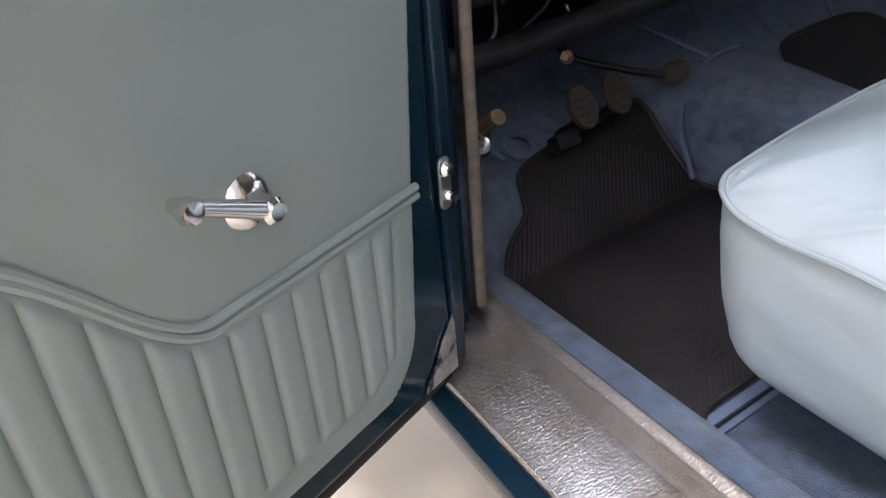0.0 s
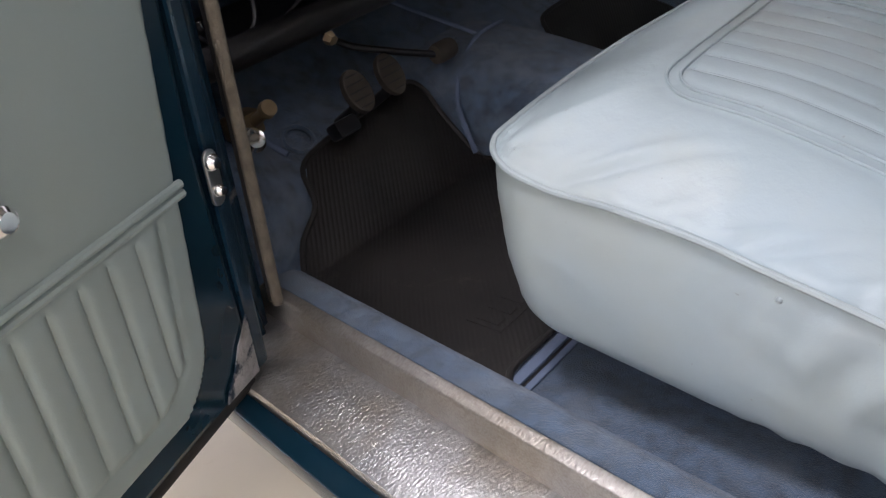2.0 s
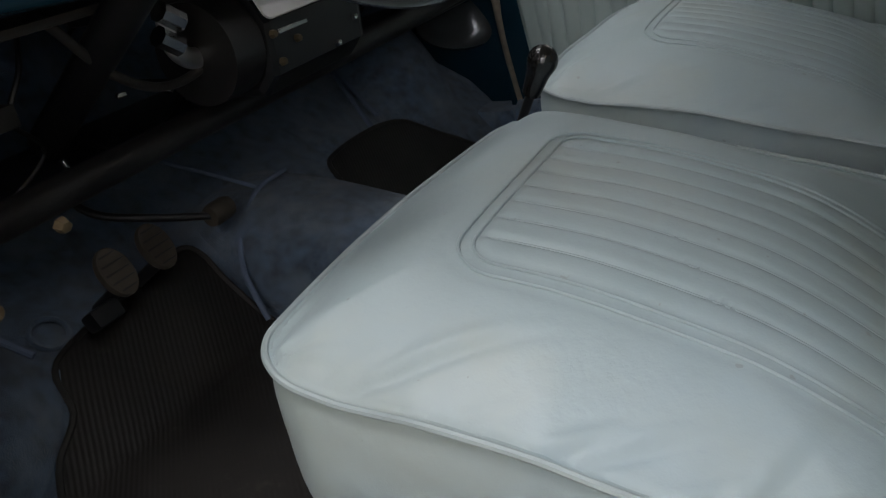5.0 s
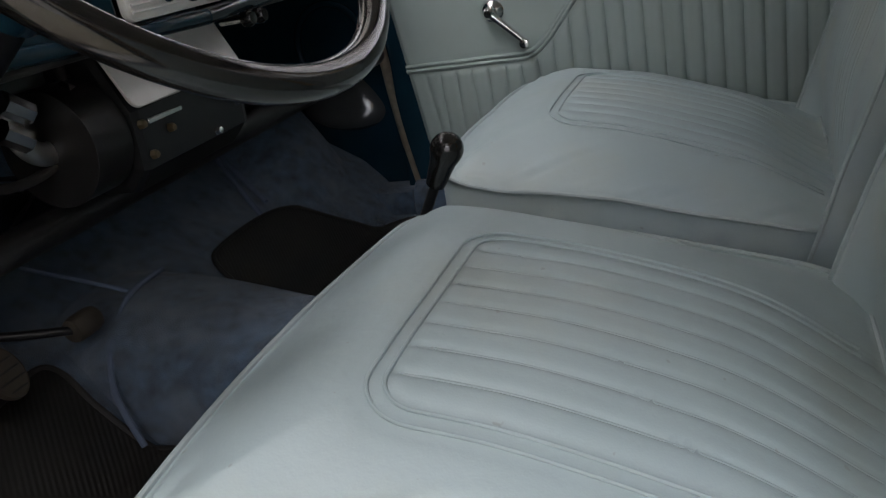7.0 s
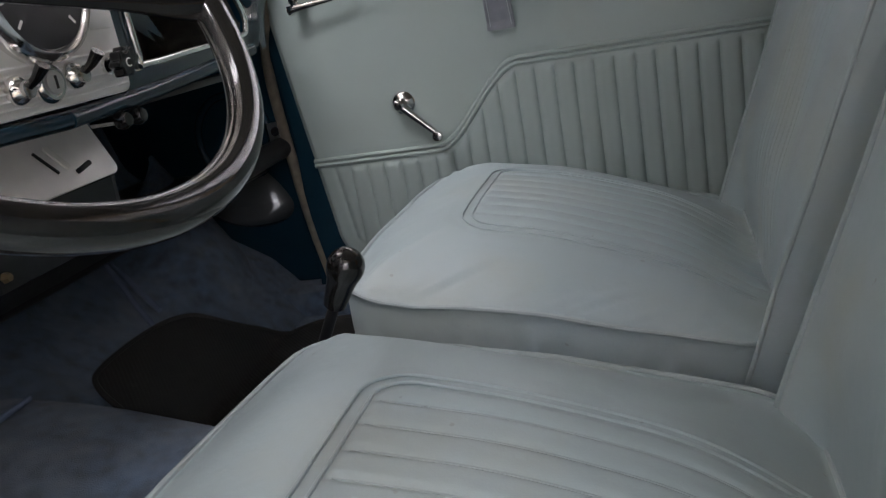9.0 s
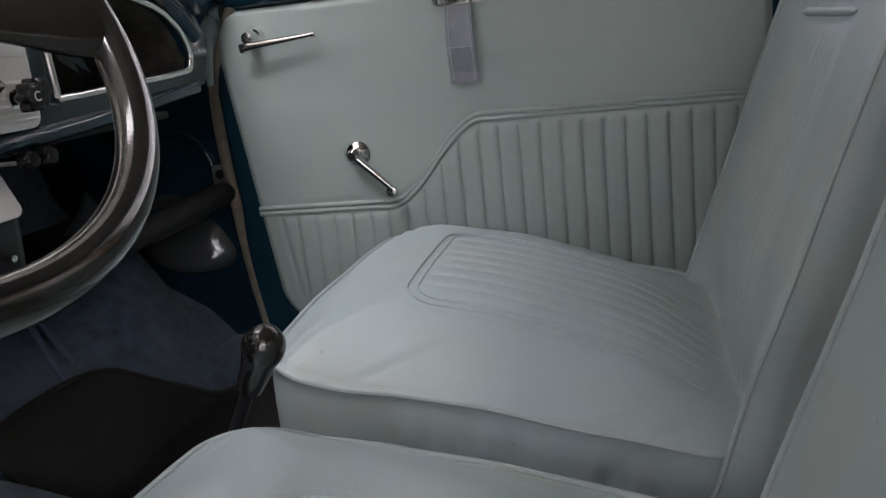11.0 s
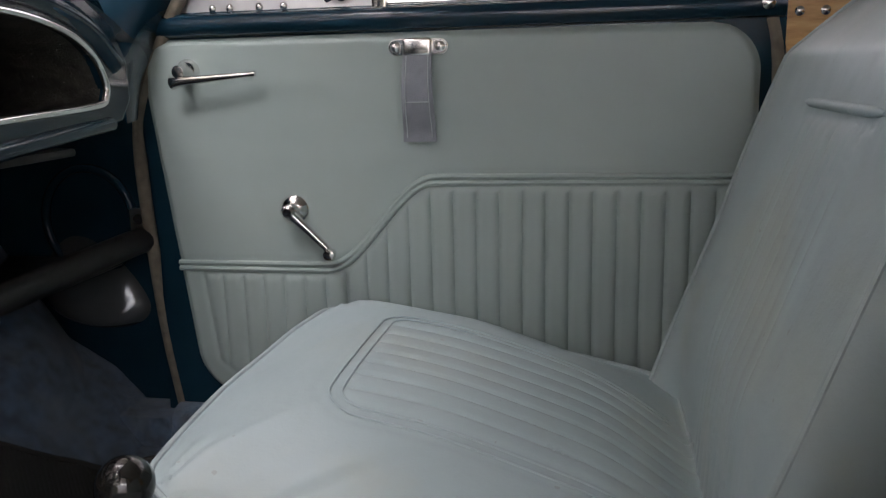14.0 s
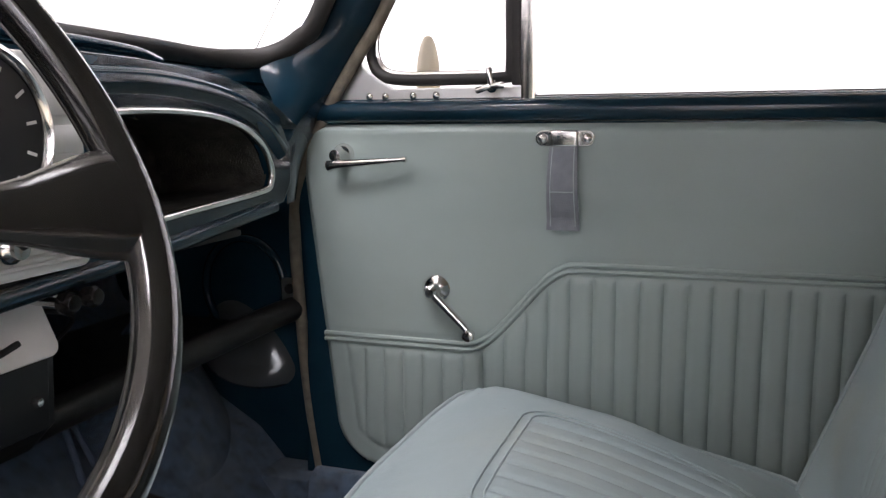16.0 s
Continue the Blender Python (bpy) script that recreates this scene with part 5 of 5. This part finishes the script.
part("gaiter", lathe([(0.052, -0.03), (0.045, 0.0), (0.030, 0.02), (0.016, 0.035), (0.008, 0.05), (0.0, 0.052)], 28, m=Matrix.Translation((B.x, B.y, 0.39))), RUBBER, gear, "black rubber gaiter")


# ---- pedals ----
def pedal(name, at, label, w=0.021, h=0.031):
    p = thing(name, label, "pedal", basis(at, (0, 1, 0), (-0.45, 0, 0.89), (0.89, 0, 0.45)), "pedals")
    out = [(w * math.cos(a), h * math.sin(a)) for a in (2 * math.pi * k / 36 for k in range(36))]
    pad_ob = part("pad", slab(out, 0.012, 0.003), PEDAL, p, "worn oval rubber pad", smooth=False)
    for k in (-2, -1, 0, 1, 2):
        r = w * math.sqrt(max(0, 1 - (k * 0.011 / h) ** 2)) - 0.004
        part("groove", box(-r, r, k * 0.011 - 0.0012, k * 0.011 + 0.0012, 0.0118, 0.0132, 0.0004, 1), RUBBER, pad_ob)
    part("arm", tube([(0, -0.006, 0.0), (-0.004, -0.018, -0.016), (-0.006, -0.022, -0.060)], 0.008, 10), BLACK, p)
    if name == "clutch_pedal":
        part("foot", box(-0.046, -0.006, -0.044, -0.020, -0.040, -0.012, 0.006), BLACK, p)
    return p


pedal("clutch_pedal", (-0.684, -0.372, 0.472), "worn oval clutch pedal above the mat")
pedal("brake_pedal", (-0.694, -0.300, 0.468), "worn oval brake pedal above the mat")
acc = thing("accelerator_pedal", "black accelerator arm with a small brown roller", "pedal", Matrix.Translation((-0.702, -0.173, 0.459)), "pedals")
part("roller", lathe([(0.0, -0.02), (0.014, -0.019), (0.016, -0.012), (0.016, 0.012), (0.014, 0.019), (0.0, 0.02)], 20, m=basis((0, 0, 0), (1, 0, 0), (0, 0, 1), (0, -1, 0))), PEDAL, acc, "brown rubber roller")
part("arm", tube(spline([(0, -0.015, 0.0), (-0.04, -0.07, 0.022), (-0.09, -0.12, 0.05), (-0.14, -0.13, 0.10)], 5), 0.0055, 10), BLACK, acc)
dip = thing("dip_switch", "brass foot dip switch with a bright base on the toe board", "switch", Matrix.Translation((-0.655, -0.538, 0.515)))
part("button", lathe([(0.0, 0.022), (0.010, 0.021), (0.011, 0.012), (0.007, 0.010), (0.007, -0.03)], 18, m=basis((0, 0, 0), (0, 1, 0), (-0.5, 0, 0.87), (0.87, 0, 0.5))), BRASS, dip)
part("body", box(-0.05, -0.02, -0.03, 0.012, -0.03, 0.0, 0.004), BRASS, dip)
part("bright_cap", lathe([(0.0, 0.010), (0.012, 0.007), (0.016, 0.0), (0.010, -0.01)], 18, m=basis((0.008, -0.027, -0.020), (0, 1, 0), (-0.5, 0, 0.87), (0.87, 0, 0.5))), CHROME, dip)
part("support", tube([(-0.03, -0.01, -0.02), (-0.12, -0.005, -0.06)], 0.006, 8), BLACK, dip)
for nm, at, lab in (("floor_grommet", (-0.765, -0.425, 0.416), "round rubber grommet in the toe carpet"),):
    g = thing(nm, lab, "grommet", basis(at, (0, 1, 0), (-0.75, 0, 0.66), (0.66, 0, 0.75)))
    part("ring", tube([(0.022 * math.cos(a), 0.022 * math.sin(a), 0) for a in (2 * math.pi * k / 28 for k in range(28))], 0.0035, 8, True), CARPET, g)


# ---- rubber mats ----
def mat_z(x):
    pts = TOE
    if x >= pts[0][0]:
        return 0.2945
    for (xa, za), (xb, zb) in zip(pts, pts[1:]):
        if xb <= x <= xa:
            return max(0.2945, za + (zb - za) * (xa - x) / (xa - xb) + 0.007)
    return pts[-1][1]


def rubber_mat(name, label, outline, grooves=True):
    bm = bmesh.new()
    pts = [(p.x, p.y) for p in spline([(a, b, 0) for a, b in outline], 5, True)]
    vs = [bm.verts.new((a, b, 0)) for a, b in pts]
    bm.faces.new(vs)
    for k in range(28):
        x = -0.80 + 0.024 * k
        bmesh.ops.bisect_plane(bm, geom=bm.verts[:] + bm.edges[:] + bm.faces[:], plane_co=(x, 0, 0), plane_no=(1, 0, 0))
    bmesh.ops.recalc_face_normals(bm, faces=bm.faces[:])
    if bm.faces[:][0].normal.z < 0:
        bmesh.ops.reverse_faces(bm, faces=bm.faces[:])
    for v in bm.verts:
        v.co.z = mat_z(v.co.x) + 0.003
    res = bmesh.ops.extrude_face_region(bm, geom=bm.faces[:])
    bmesh.ops.translate(bm, vec=(0, 0, -0.006), verts=[v for v in res["geom"] if isinstance(v, bmesh.types.BMVert)])
    bmesh.ops.recalc_face_normals(bm, faces=bm.faces[:])
    t = thing(name, label, "floor mat", None, "floor mats")
    part("sheet", bm, MAT_RUBBER, t)
    rim = []
    for a, b in pts:
        rim.append((a, b, mat_z(a) + 0.0025))
    part("raised_edge", tube(rim, 0.0042, 8, True), RUBBER, t, "raised rubber edge")
    return t


mat = rubber_mat("driver_mat", "worn dark brown ribbed rubber floor mat", [(-0.305, -0.593), (-0.50, -0.588), (-0.615, -0.572), (-0.665, -0.535), (-0.69, -0.48), (-0.725, -0.46), (-0.742, -0.40), (-0.752, -0.30), (-0.762, -0.225), (-0.752, -0.195), (-0.70, -0.20), (-0.66, -0.195), (-0.62, -0.185), (-0.45, -0.175), (-0.33, -0.175), (-0.302, -0.20), (-0.300, -0.40), (-0.301, -0.56)])
logo = part("worn_badge", box(-0.395, -0.345, -0.53, -0.43, 0.2970, 0.2990, 0.0008, 1), MAT_RUBBER, mat, "worn moulded badge panel")
for k in range(4):
    part("bar", box(-0.386, -0.354, -0.523 + 0.022 * k, -0.509 + 0.022 * k, 0.2988, 0.3002, 0.0005, 1), MAT_RUBBER, mat)
rubber_mat("passenger_mat", "black rubber floor mat in the far footwell", [(-0.25, 0.55), (-0.50, 0.56), (-0.60, 0.545), (-0.66, 0.47), (-0.69, 0.42), (-0.735, 0.36), (-0.752, 0.29), (-0.752, 0.17), (-0.735, 0.125), (-0.68, 0.115), (-0.45, 0.095), (-0.25, 0.09), (-0.23, 0.30)])
part("seat_rail", box(-0.20, 0.30, -0.50, -0.48, 0.29, 0.312, 0.004), BLACK, car, "black seat runner")
part("carpet_fold", box(-0.292, -0.2790, -0.60, -0.42, 0.2925, 0.2965, 0.0018), CARPET_EDGE, car, "pale bound carpet edge")
# black strip laid on the carpet for the shade between the folds
part("dark_gap_strip", box(-0.2788, -0.2742, -0.60, -0.42, 0.2922, 0.2936, 0.0005, 1), BLACK, car)
part("carpet_fold", box(-0.2740, -0.2660, -0.60, -0.42, 0.2925, 0.2955, 0.0012), CARPET_EDGE, car, "pale bound carpet edge")

# ---- what shows through the far windows ----
mirror = thing("wing_mirror", "cream-coloured wing mirror standing beyond the quarter light", "mirror", Matrix.Translation((-0.474, 0.82, 0.985)))
part("head", lathe([(0.0, 0.052), (0.007, 0.049), (0.013, 0.036), (0.0185, 0.010), (0.020, -0.02), (0.019, -0.05), (0.012, -0.062), (0.0, -0.063)], 24), CREAM, mirror)
part("stem", tube(spline([(0, 0, -0.06), (-0.03, 0.0, -0.10), (-0.12, -0.01, -0.10), (-0.17, -0.02, -0.10)], 5), 0.007, 10), CHROME, mirror)
part("foot", box(-0.21, -0.165, -0.045, 0.005, -0.135, -0.09, 0.008), CHROME, mirror)
